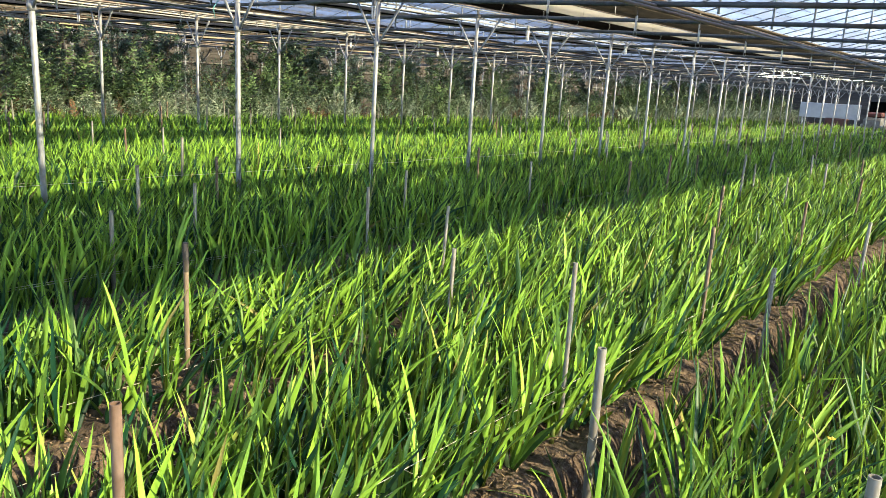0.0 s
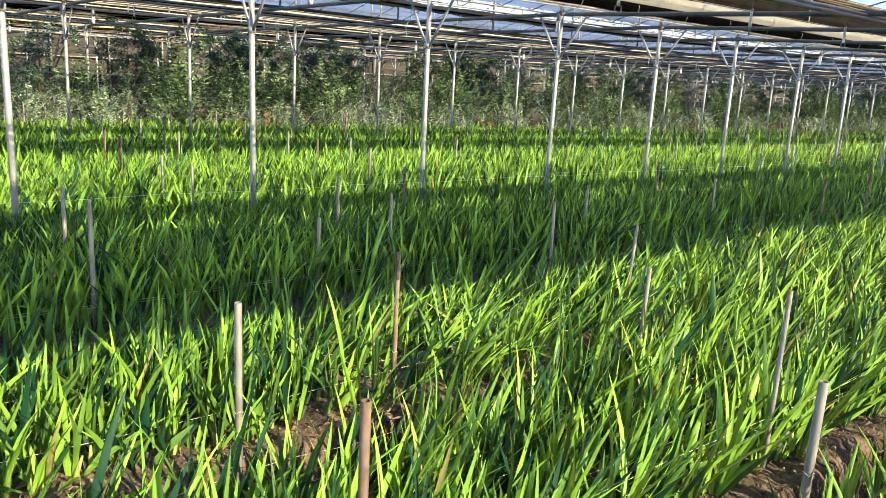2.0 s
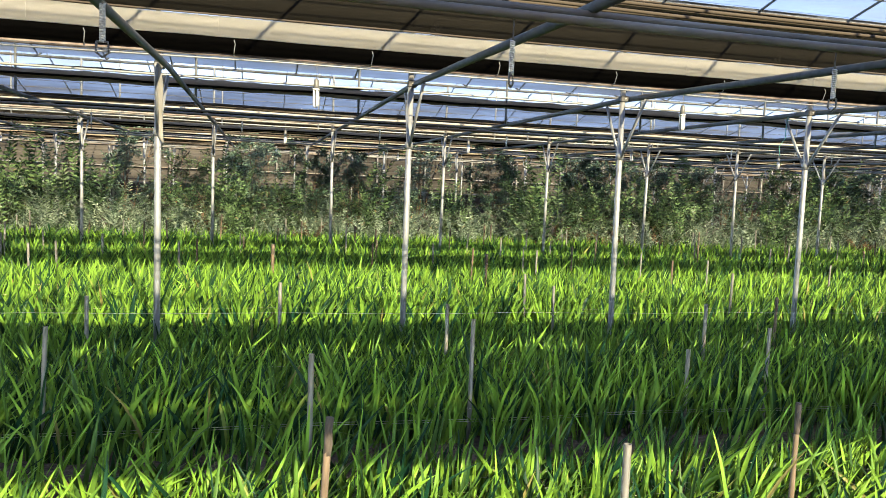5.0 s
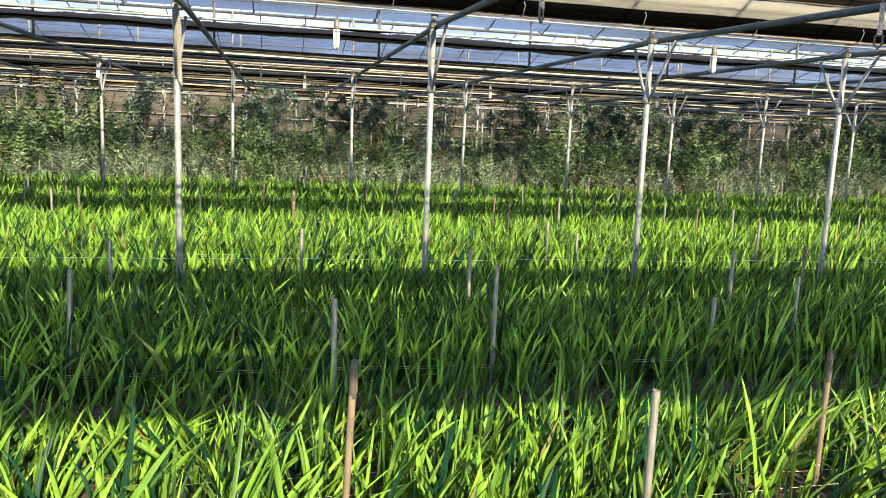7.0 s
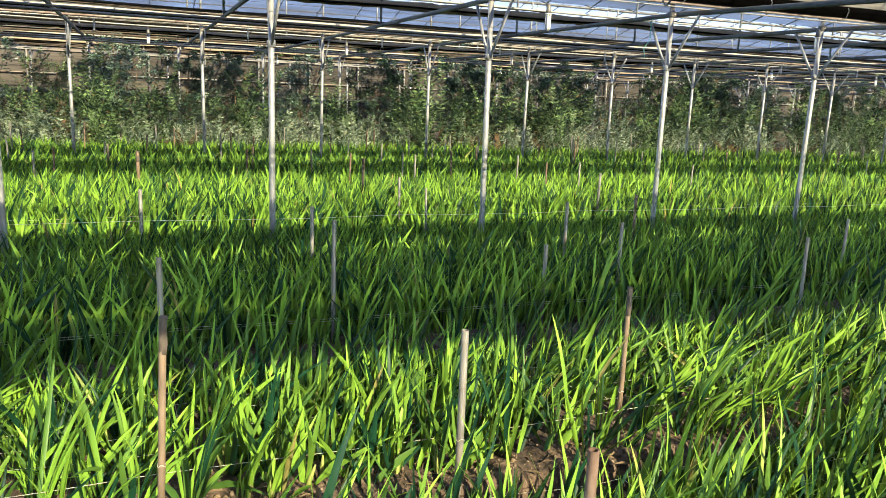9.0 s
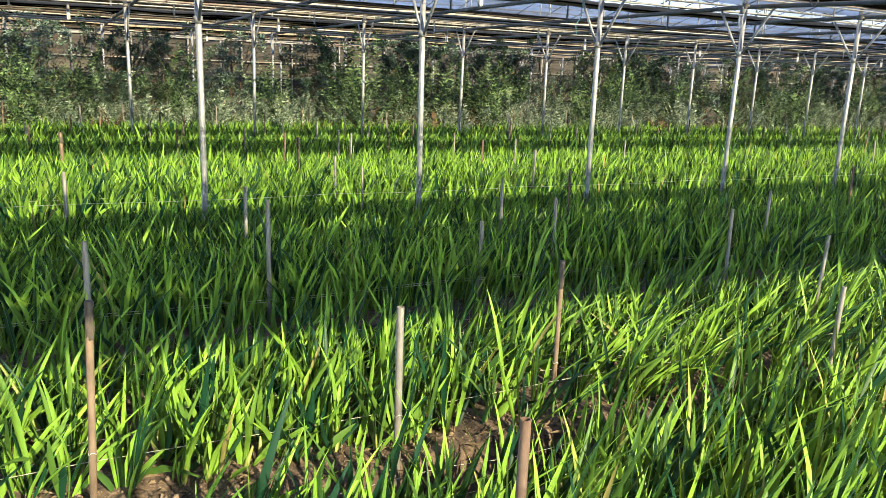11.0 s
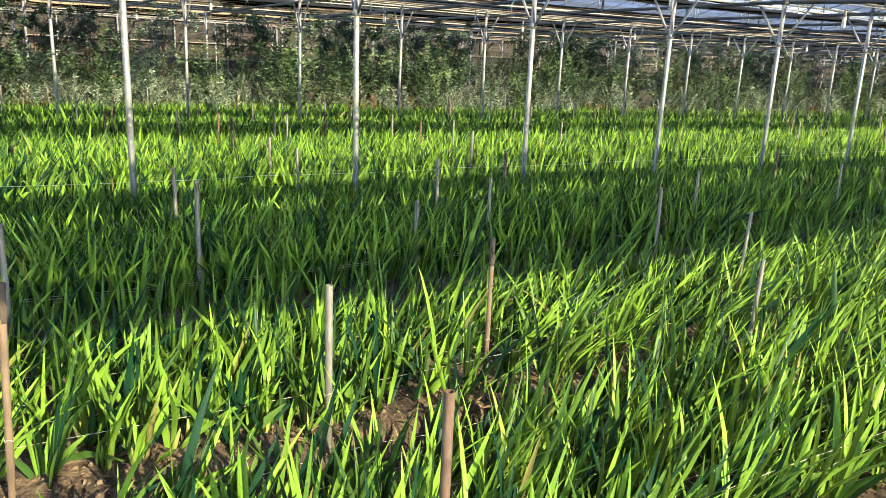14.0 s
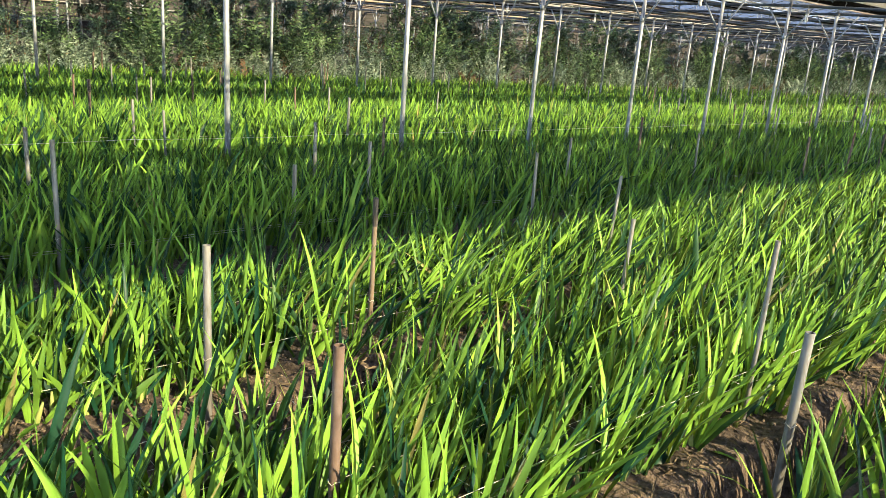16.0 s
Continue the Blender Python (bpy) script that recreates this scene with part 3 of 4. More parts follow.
# per bed: first row and last row (y), leaf length, leaf width, lean along the bed, spread, share of bent leaves
def bed_habit(k, y0):
    if k == -2:
        return (y0 - 0.1, y0 + 0.8, 1.0, 0.8, 0.2, 1.0, 0.08)
    if k == -1:
        return (y0 - 0.1, y0 + 0.88, 0.86, 0.68, 0.24, 0.75, 0.08)
    if k == 0:
        return (1.33, 2.18, 0.86, 0.84, 0.29, 0.72, 0.08)
    if k == 1:
        return (2.75, 3.74, 0.80, 0.78, 0.12, 0.9, 0.12)
    return (y0 - 0.12 if k > 2 else y0 - 0.03, y0 + 0.84, 0.78 if k == 3 else 0.96 if k < 4 else 0.94, 0.84 if k < 4 else 1.2, 0.05, 0.52 if k < 4 else 0.38, 0.03 if k == 3 else 0.08)


def build_bed(k, y0):
    """All plants of one bed, thinned and widened with distance down the house."""
    sets = []
    ya, yb, length, width, bias, spread, bent = bed_habit(k, y0)
    for xa, xb, step, rows, leaves, wsc in ((-6, 7, 0.088 if k < 2 else 0.074, 7 if k < 1 else 8 if k == 1 else 9, 7, 1.0), (7, 16, 0.11, 7, 7, 1.05), (16, 30, 0.2, 5, 6, 1.3), (30, 47, 0.4, 4, 6, 2.0)):
        xa = max(xa, -0.4 * y0 - 1.6)
        if xa >= xb:
            continue
        xs = np.arange(xa, xb, step)
        gx, gr = np.meshgrid(xs, np.arange(rows))
        gx, gr = gx.ravel(), gr.ravel()
        px = gx + rng.normal(0, step * 0.35, gx.size)
        py = ya + (yb - ya) * gr / (rows - 1) + rng.normal(0, 0.03, gx.size)
        keep = rng.random(gx.size) < (0.84 if k < 2 else 0.9)
        if k == -1:
            keep &= (px > np.where(py > 0.45, 2.0, 1.7)) & (rng.random(gx.size) < np.where(gr == rows - 1, 0.45, 0.9))
        if k == -1:
            keep &= (py < 0.77) | (px < 3.2)
        if k == 1:
            py = np.where((px > 1.7) & (gr < 2), py - 0.10, py)
            keep &= ((abs(px - 2.12) > 0.09) | (py > 3.05)) & ((abs(px - 0.05) > 0.08) | (py > 2.9))
        if k == 0:
            py = np.where((px > 1.7) & (gr >= rows - 2), py + 0.09, py)
            keep &= ((px > 1.25) | (rng.random(gx.size) < np.where(px > 0.45, 0.95, np.where(px > 0.16, 0.9, 0.0)))) & ((py < 2.1) | (px > 1.7) | (px < 0.45))
        near = keep & near_stretch(k, px)
        if near.any():
            sets.append(plants(px[near], py[near], np.full(near.sum(), 0.10), 3, 0.55, 1.0, 0.2))
        keep &= ~near_stretch(k, px)
        px, py = px[keep], py[keep]
        pz = np.full(px.size, 0.10)
        sets.append(plants(px, py, pz, leaves, length * np.where((px < 0.6) & (k == 0), 0.97, 1.0), width * wsc, bias + (0.14 * (px > 1.8) if k == 1 else -0.2 * (px < 1.2) if k == 0 else 0.0), spread, bent, 0.95 if k < 2 else 0.6 if k < 4 else 0.4, 1.0 if k < 2 else 0.6))
    b, d, sd, ln, wd, dr = [np.concatenate(v) for v in zip(*sets)]
    me = mesh_from("gladiolus_crop", *blade_mesh(b, d, sd, ln, wd, dr, 5 if k < 3 else 3), M_GLAD)
    ob = new("gladiolus_crop", me)
    tagged(ob, "dense bright green sword-leaved flower crop on its bed", "crop", "crop beds", "stuff")


for k, y0 in enumerate(BEDS):
    if -2 <= k - 3:
        build_bed(k - 3, y0)


# ---------- the nearest plants, leaf by leaf ----------
def leaf_mesh(i):
    """A sword leaf along +z with a keel down its middle; bends over towards +x."""
    r = random.Random(100 + i)
    bend, keel, w = r.choice((0.05, 0.1, 0.16, 0.24, 0.32)), r.uniform(0.08, 0.22), r.uniform(0.016, 0.031)
    twist = r.uniform(-0.5, 0.5)
    v, f = [], []
    prof = ((0, 0.5), (0.2, 0.8), (0.45, 1.0), (0.7, 0.8), (0.88, 0.42))
    for t, ww in prof:
        a = twist * t
        c = Vector((bend * t * t, 0, t * (1 - 0.12 * bend * t)))
        s = Vector((math.sin(a) * 0.6, math.cos(a), 0)) * (w * ww * 0.5)
        v += [c - s, c + Vector((keel * w * ww, 0, 0)), c + s]
    v.append(Vector((bend * 1.0, 0, 1 - 0.1 * bend)))
    for j in range(len(prof) - 1):
        a = j * 3
        f += [(a, a + 1, a + 4, a + 3), (a + 1, a + 2, a + 5, a + 4)]
    a = (len(prof) - 1) * 3
    f += [(a, a + 1, a + 3), (a + 1, a + 2, a + 3)]
    me = bpy.data.meshes.new("leaf")
    me.from_pydata([tuple(p) for p in v], [], f)
    me.materials.append(M_GLAD_P)
    for p in me.polygons:
        p.use_smooth = True
    return me


LEAVES = [leaf_mesh(i) for i in range(24)]
bm = bmesh.new()
path_tube(bm, [(0, 0, -0.03), (0.004, 0, 0.06), (0.012, 0, 0.13)], [0.013, 0.011, 0.004], 6)
SHEATH = bpy.data.meshes.new("sheath")
bm.to_mesh(SHEATH)
bm.free()
SHEATH.materials.append(M_SHEATH)
rp = random.Random(12)
for k, step in ((0, 0.08), (1, 0.09)):
    lo, hi = NEAR[k]
    ya, yb = bed_habit(k, 0)[:2]
    x = lo
    while x < hi:
        for row in range(7):
            if rp.random() < 0.12:
                continue
            px, py = x + rp.gauss(0, 0.03), ya + (yb - ya) * row / 6 + rp.gauss(0, 0.025)
            if k == 0 and px < 1.75 and py > 2.1:
                continue
            plant = empty("gladiolus_plant", pose(px, py, 0.10))
            tagged(plant, "young gladiolus plant with a fan of green sword leaves", "plant", "gladiolus plants")
            az = rp.gauss(0, 42) + rp.choice((0, 180))
            lx, ly, size = rp.gauss((19 if px > 1.3 else 9) if k == 0 else 6, 7), rp.gauss(1, 6), min(1.3, max(0.65, rp.gauss(1.0, 0.14)))
            piece("sheath", SHEATH, plant, pose(0, 0, 0, 0, lx, az))
            wide = 0.86 if k == 0 else 0.84
            for q in range(6):
                s = (q - 2.5) / 2.5
                ln = (0.55 - 0.19 * abs(s) + rp.gauss(0, 0.055)) * size * (0.80 if k else 0.88)
                m = pose(0, 0, 0.01, ly, lx, 0) @ pose(0, 0, 0, 0, 0, az) @ pose(0.02 * s, 0, 0, 0, s * (14 if k == 0 else 25) + rp.gauss(0, 6), 0)
                m = m @ pose(0, 0, 0, 0, 0, (90 if s >= 0 else -90) + rp.gauss(0, 35)) @ Matrix.Diagonal((1.0 * ln * 1.6, wide, ln, 1))
                piece("leaf", LEAVES[rp.randrange(24)], plant, m)
        x += step


# ---------- stakes and twine ----------
def stake(x, y, z, kind, lean=(0, 0), r=0.0125):
    """A planted stake: hollow steel pipe, rusted pipe, or split wood with a ragged end."""
    st = empty("stake", pose(x, y, 0.0, lean[0], lean[1], 0))
    h = z
    bm = bmesh.new()
    if kind == "wood":
        rr = random.Random(int(x * 1000))
        pts = [(0.001 * rr.uniform(-1, 1), 0.001 * rr.uniform(-1, 1), -0.15 + (h + 0.15) * t / 7.0) for t in range(8)]
        path_tube(bm, pts, [r * rr.uniform(0.85, 1.12) for _ in pts], 8)
        shaft = part("shaft", bm, M_WOOD, st)
        bm = bmesh.new()
        path_tube(bm, [(0, 0, h - 0.13), (0.0015, 0, h - 0.09), (-0.001, 0.001, h - 0.04), (0.001, 0.001, h + 0.004)], [r * 1.04, r * 1.2, r * 1.08, r * 1.15], 8)
        part("weathered_end", bm, M_CHAR, shaft, "dark weathered end grain")
        label = "weathered brown wooden stake stuck in the bed"
    else:
        mat = M_STEEL if kind == "steel" else M_STEELR
        tube(bm, (0, 0, -0.15), (0, 0, h), r, 10, cap=False)
        tube(bm, (0, 0, h), (0, 0, h - 0.05), r * 0.78, 10, cap=False)
        for ang in range(10):
            a, b = ang * math.tau / 10, (ang + 1) * math.tau / 10
            bm.faces.new([bm.verts.new((math.cos(t) * q, math.sin(t) * q, h)) for t, q in ((a, r), (b, r), (b, r * 0.78), (a, r * 0.78))])
        shaft = part("shaft", bm, mat, st)
        label = "grey steel pipe stake stuck in the bed" if kind == "steel" else "rusty brown steel pipe stake with an open end"
    bm = bmesh.new()
    ring = [(math.cos(q * math.tau / 10) * r * 1.12, math.sin(q * math.tau / 10) * r * 1.12, min(0.34, h - 0.1) + 0.006 * math.sin(q * 1.9)) for q in range(11)]
    path_tube(bm, ring, 0.0015, 4)
    part("twine_knot", bm, M_STRING, st, "pale twine tied round the shaft")
    tagged(st, label, "stake", "stakes")
    return st


MAIN = ((0.064, 2.66, 0.88, "wood", 0, 2.3, 0.0128), (1.135, 2.54, 0.785, "steel", 0, 0, 0.015), (2.05, 2.78, 0.835, "wood", 0, 0, 0.0115),
        (1.095, 1.587, 0.755, "rust", 0, 0, 0.0155), (1.09, 4.44, 0.89, "steel", 0, 0, 0.0138), (0.08, 3.80, 0.84, "steel", 0, 0, 0.014),
        (2.575, 4.46, 0.68, "steel", 0, 0, 0.014), (3.195, 4.48, 0.815, "steel", 0, 0, 0.012), (4.22, 3.02, 0.775, "steel", 0, 4, 0.011),
        (3.385, 2.30, 0.72, "steel", 0, 2, 0.012), (2.96, 1.325, 0.895, "steel", 0, 0, 0.0105), (2.62, 1.0, 0.69, "steel", 0, 0, 0.017), (4.70, 1.365, 0.84, "wood", 0, 0, 0.0115),
        (7.2, 2.18, 0.815, "wood", 0, 3, 0.013), (4.73, 1.0, 0.66, "steel", 0, 0, 0.0145), (2.14, 0.04, 0.75, "steel", 0, -2, 0.0155), (1.115, 5.18, 0.86, "steel", 0, 0, 0.013),
        (0.0, 9.65, 0.86, "wood", 0, 0, 0.02), (2.53, 8.88, 0.86, "wood", 0, 0, 0.016), (0.01, 6.71, 0.79, "steel", 0, 0, 0.016))
for x, y, z, kind, lx, ly, r in MAIN:
    m = pose(x, y, 0, lx, ly, 0)
    top = m @ Vector((0, 0, z))
    stake(x - (top.x - x), y - (top.y - y), z, kind, (lx, ly), r)
FIELD = ((-1.31, 4.47, 0.85), (-1.38, 5.94, 0.79), (-3.49, 11.12, 0.82), (-2.74, 9.65, 0.82), (-2.43, 9.65, 0.85), (-2.24, 11.12, 0.83),
         (-1.18, 10.35, 0.81), (-0.96, 10.35, 0.85), (1.35, 10.35, 0.84), (2.39, 11.12, 0.8), (2.56, 9.65, 0.86), (3.54, 10.35, 0.83),
         (2.51, 7.41, 0.8), (3.47, 9.65, 0.85), (2.55, 6.71, 0.78), (4.3, 10.35, 0.85), (5.02, 9.65, 0.85), (5.07, 8.88, 0.82))
FIELD2 = ((5.57, 8.88, 0.83), (3.2, 5.24, 0.86), (4.92, 7.41, 0.84), (4.38, 5.94, 0.8), (9.13, 11.82, 0.83), (7.46, 8.88, 0.8), (6.93, 1.40, 0.80),
          (6.31, 0.83, 0.79), (9.8, 2.3, 0.72), (11.64, 2.3, 0.8), (9.74, 1.53, 0.8), (10.28, 3.0, 0.9), (10.75, 3.77, 0.8))
FIELD3 = ((8.6, 3.77, 0.81), (7.54, 4.47, 0.78), (5.38, 4.47, 0.79), (4.21, 3.77, 0.81), (11.04, 5.94, 0.84), (7.56, 5.24, 0.86), (10.83, 3.0, 0.76),
          (9.72, 3.77, 0.84), (14.0, 4.47, 0.81))
rs = random.Random(4)
for x, y, z in FIELD + FIELD2 + FIELD3:
    stake(x, y, z, rs.choice(("steel", "steel", "steel", "wood", "rust")), (rs.gauss(0, 1.2), rs.gauss(0, 1.2)), rs.uniform(0.011, 0.015))
for k in range(-1, 10):
    for e in (0.03, 0.8):
        y = BED_0 + BED_P * k + e
        x = 12.2 + rs.uniform(0, 2)
        while x < 40:
            stake(x, y, rs.uniform(0.72, 0.9), rs.choice(("steel", "steel", "wood")), (rs.gauss(0, 1.5), rs.gauss(0, 1.5)), 0.013)
            x += rs.uniform(3.0, 3.7)
        if y > 11.5:
            x = -0.33 * y - 1
            while x < 12:
                stake(x, y, rs.uniform(0.75, 0.95), rs.choice(("steel", "steel", "wood")), (rs.gauss(0, 1.5), rs.gauss(0, 1.5)), 0.013)
                x += rs.uniform(1.2, 2.2)
        # twine along the bed's edge
        if k == -1 or (k == 0 and e > 0.5) or (k == 2 and e < 0.5) or (k == 3 and e < 0.5):
            continue
        for dz in (0.0, 0.014) if (k == 1 and e > 0.5) else (0.0,):
            bm = bmesh.new()
            y = {(0, 0.03): 1.34, (1, 0.03): 2.77, (1, 0.8): 4.41}.get((k, e), y)
            z0 = {1.34: 0.34, 2.77: 0.25, 4.41: 0.28, 5.24: 0.42}.get(round(y, 2), 0.45) + dz
            if abs(y - 6.68) < 0.1:
                z0 = 0.53
            pts = [(xx, y + 0.004 * math.sin(xx * 3), z0 - 0.012 * math.sin((xx % 2.2) / 2.2 * math.pi) + 0.006 * noise.noise(Vector((xx * 2.0, y, dz)))) for xx in np.arange(-0.33 * y - 1.5, 40, 0.35)]
            path_tube(bm, pts, 0.0021 if z0 == 0.53 else 0.0014, 4)
            tagged(put("twine", bm, M_STRING), "pale twine strung from stake to stake", "twine", "twines")


# ---------- wide-meshed support nets in the near beds ----------
def support_net(ya, yb, xa, xb, z):
    bm = bmesh.new()

    def sag(x, y):
        return z + 0.035 * noise.noise(Vector((x * 1.7, y * 2.3, z)))

    for y in np.linspace(ya, yb, 6):
        path_tube(bm, [(x, y + 0.012 * noise.noise(Vector((x * 3, y, 1))), sag(x, y)) for x in np.arange(xa, xb, 0.09)], 0.0011, 3)
    for x in np.arange(xa, xb, 0.18):
        path_tube(bm, [(x + 0.015 * noise.noise(Vector((x, y * 4, 2))), y, sag(x, y)) for y in np.linspace(ya, yb, 11)], 0.0011, 3)
    tagged(put("support_net", bm, M_STRING), "wide-meshed pale support net strung through the crop", "net", "support nets")


support_net(1.34, 2.2, 0.4, 8.0, 0.27)
support_net(2.95, 3.76, -0.6, 8.0, 0.24)


# ---------- shrubs behind the crop ----------
def leaf_cloud(pts, dirs, r, size):
    """Small folded leaves at the given places: two triangles each."""
    v, f = [], []
    for p, d in zip(pts, dirs):
        d = (d + Vector((r.gauss(0, 0.5), r.gauss(0, 0.5), r.gauss(0.1, 0.4)))).normalized()
        u = d.cross(Vector((r.gauss(0, 1), r.gauss(0, 1), r.gauss(0, 1)))).normalized()
        ln, w = size * r.uniform(0.7, 1.4), size * r.uniform(0.2, 0.33)
        a = len(v)
        v += [p, p + d * ln * 0.45 + u * w, p + d * ln, p + d * ln * 0.45 - u * w]
        f.append((a, a + 1, a + 2, a + 3))
    return [tuple(p) for p in v], f


def build_shrub(i, mat, height, width, leaves, size, stems=5, foot=0.2):
    """A bushy crown of leaf clusters on several thin stems; width is the crown's breadth, foot where it begins."""
    r = random.Random(300 + i)
    sh = empty("shrub")
    bm = bmesh.new()
    tips = []
    for s in range(stems):
        az = s * math.tau / stems + r.gauss(0, 0.4)
        h = height * r.uniform(0.82, 1.0)
        sp = width * 0.5 * r.uniform(0.15, 0.75)
        pts = [Vector((math.cos(az) * sp * (q / 6) ** 1.2 + r.gauss(0, 0.02), math.sin(az) * sp * (q / 6) ** 1.2 + r.gauss(0, 0.02), h * q / 6 - 0.05 * (q == 0))) for q in range(7)]
        path_tube(bm, pts, [0.017 * (1 - 0.8 * t / 6) for t in range(7)], 5)
        for b in range(13):
            t = foot + (1 - foot) * (b + r.random()) / 13
            j = min(5, int(t * 6))
            p = pts[j].lerp(pts[j + 1], min(1, t * 6 - j))
            a2 = az + r.gauss(0, 1.5)
            u = (t - foot) / (1 - foot)
            ln = width * 0.5 * (0.35 + 0.75 * math.sin(math.pi * min(1, 0.18 + 0.8 * u))) * r.uniform(0.4, 0.95)
            e = p + Vector((math.cos(a2) * ln, math.sin(a2) * ln, ln * r.uniform(-0.05, 0.7)))
            path_tube(bm, [p, p.lerp(e, 0.5) + Vector((0, 0, 0.03)), e], [0.006, 0.004, 0.002], 4)
            tips.append((p, e))
    part("trunk", bm, M_BARK, sh)
    pts, dirs = [], []
    clusters = [(p, e, r.uniform(0.45, 1.08), Vector((r.gauss(0, 0.05), r.gauss(0, 0.05), r.gauss(0, 0.05)))) for p, e in tips for _ in range(4)]
    for q in range(leaves):
        p, e, t, o = r.choice(clusters)
        pts.append(p.lerp(e, t) + o + Vector((r.gauss(0, 0.04), r.gauss(0, 0.04), r.gauss(0, 0.035))))
        dirs.append((e - p).normalized())
    part("crown", leaf_cloud(pts, dirs, r, size), mat, sh)
    return sh


def build_weed(i, mat, height, fronds):
    """A low clump of arching fronds with leaflets on both sides."""
    r = random.Random(500 + i)
    sh = empty("shrub")
    bm = bmesh.new()
    v, f = [], []
    for q in range(fronds):
        az, lean = r.uniform(0, math.tau), r.uniform(0.25, 0.95)
        ln = height * r.uniform(0.6, 1.1)
        root = Vector((r.gauss(0, 0.12), r.gauss(0, 0.12), height * r.choice((0.0, 0.0, 0.25, 0.45))))
        out = Vector((math.cos(az), math.sin(az), 0))
        line = [root + out * (ln * lean * t * (0.5 + 0.5 * t)) + Vector((0, 0, ln * (t - 0.5 * lean * t * t))) for t in (0, 0.2, 0.4, 0.6, 0.8, 1.0)]
        path_tube(bm, line, [0.005, 0.004, 0.004, 0.003, 0.002, 0.001], 3)
        cross = Vector((-out.y, out.x, 0))
        for t in np.arange(0.25, 1.0, 0.055):
            j = min(4, int(t * 5))
            p = line[j].lerp(line[j + 1], t * 5 - j)
            d = (line[j + 1] - line[j]).normalized()
            for sgn in (-1, 1):
                w = (cross * sgn + d * 0.5 + Vector((0, 0, r.gauss(0, 0.25)))).normalized()
                s = r.uniform(0.055, 0.10) * (1.15 - 0.5 * t)
                a = len(v)
                v += [tuple(p), tuple(p + w * s * 0.5 + d * s * 0.2), tuple(p + w * s), tuple(p + w * s * 0.5 - d * s * 0.2)]
                f.append((a, a + 1, a + 2, a + 3))
    part("stem", bm, M_BARK if mat is M_DRY else mat, sh)
    part("foliage", (v, f), mat, sh)
    return sh


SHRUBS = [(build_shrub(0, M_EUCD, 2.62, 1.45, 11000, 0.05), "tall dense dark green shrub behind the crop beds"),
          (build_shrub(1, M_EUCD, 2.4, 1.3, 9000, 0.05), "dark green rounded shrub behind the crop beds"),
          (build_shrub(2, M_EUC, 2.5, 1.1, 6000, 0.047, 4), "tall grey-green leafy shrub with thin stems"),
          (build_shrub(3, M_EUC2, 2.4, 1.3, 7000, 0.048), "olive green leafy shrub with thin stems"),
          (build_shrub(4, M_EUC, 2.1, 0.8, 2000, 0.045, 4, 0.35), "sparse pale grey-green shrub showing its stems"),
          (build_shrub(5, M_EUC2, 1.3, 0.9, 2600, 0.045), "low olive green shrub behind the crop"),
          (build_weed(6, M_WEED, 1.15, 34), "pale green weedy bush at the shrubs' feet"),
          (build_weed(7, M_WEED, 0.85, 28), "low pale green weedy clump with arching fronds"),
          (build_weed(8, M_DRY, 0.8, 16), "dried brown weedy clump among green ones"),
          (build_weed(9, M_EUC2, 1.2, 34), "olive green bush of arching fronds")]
for sh, nm in SHRUBS:
    tagged(sh, nm, "shrub", "shrubs")
used = set()
rb = random.Random(21)


def plant_shrub(i, x, y, scale=1.0):
    m = pose(x, y, 0.05, rb.gauss(0, 3), rb.gauss(0, 3), rb.uniform(0, 360)) @ Matrix.Diagonal((scale, scale, scale, 1))
    if i in used:
        copy_thing(SHRUBS[i][0], m)
    else:
        SHRUBS[i][0].matrix_basis = m
        used.add(i)


# the row of tall shrubs, with gaps between them
ROW = ((-6.6, 5, 0.9), (-5.2, 5, 1.0), (-4.0, 9, 1.4), (-3.0, 2, 1.03), (-1.5, 5, 1.0), (-0.4, 2, 0.93), (0.2, 5, 1.1), (1.0, 1, 0.95), (1.95, 0, 0.87),
       (3.4, 2, 0.93), (5.15, 0, 1.0), (6.2, 4, 0.8), (7.25, 1, 1.05), (8.25, 1, 1.0), (9.4, 0, 0.98), (10.35, 0, 1.0), (11.4, 4, 1.05), (12.2, 5, 1.25),
       (13.3, 3, 1.02), (14.7, 0, 1.03), (15.6, 1, 1.1), (17.6, 4, 1.05), (18.6, 3, 0.9), (20.4, 2, 1.0), (21.5, 3, 0.95), (23.2, 1, 0.95), (24.9, 3, 0.92),
       (26.5, 2, 0.9), (28.3, 0, 0.9), (30.2, 3, 0.92), (32.5, 1, 0.95), (34.7, 3, 0.9), (37.0, 2, 0.95), (39.5, 0, 0.95), (42.0, 3, 1.0), (44.5, 1, 1.0), (47.5, 0, 1.0), (50.5, 3, 1.0), (54.0, 1, 1.0), (58.0, 0, 1.0))
for x, i, sc in ROW:
    plant_shrub(i, x, 17.4 + rb.gauss(0, 0.12), sc * 1.07)
for y, kinds, gap in ((15.35, (7, 6, 7, 7, 7, 9, 7, 8), 0.45), (15.9, (6, 9, 6, 6, 7, 9, 8), 0.5), (16.5, (9, 6, 5, 6, 9, 5), 0.7), (19.4, (4, 2, 5, 4), 2.6), (22.8, (4, 3, 2, 5), 4.2), (26.0, (5, 4), 5.0)):
    x = -0.4 * y - 2
    while x < 61:
        if y < 19 or x > -3.0:
            plant_shrub(rb.choice(kinds), x + rb.gauss(0, 0.15), y + rb.gauss(0, 0.15), rb.uniform(0.82, 1.15))
        x += gap * rb.uniform(0.7, 1.4) * (1 if x < 20 else 1.6)


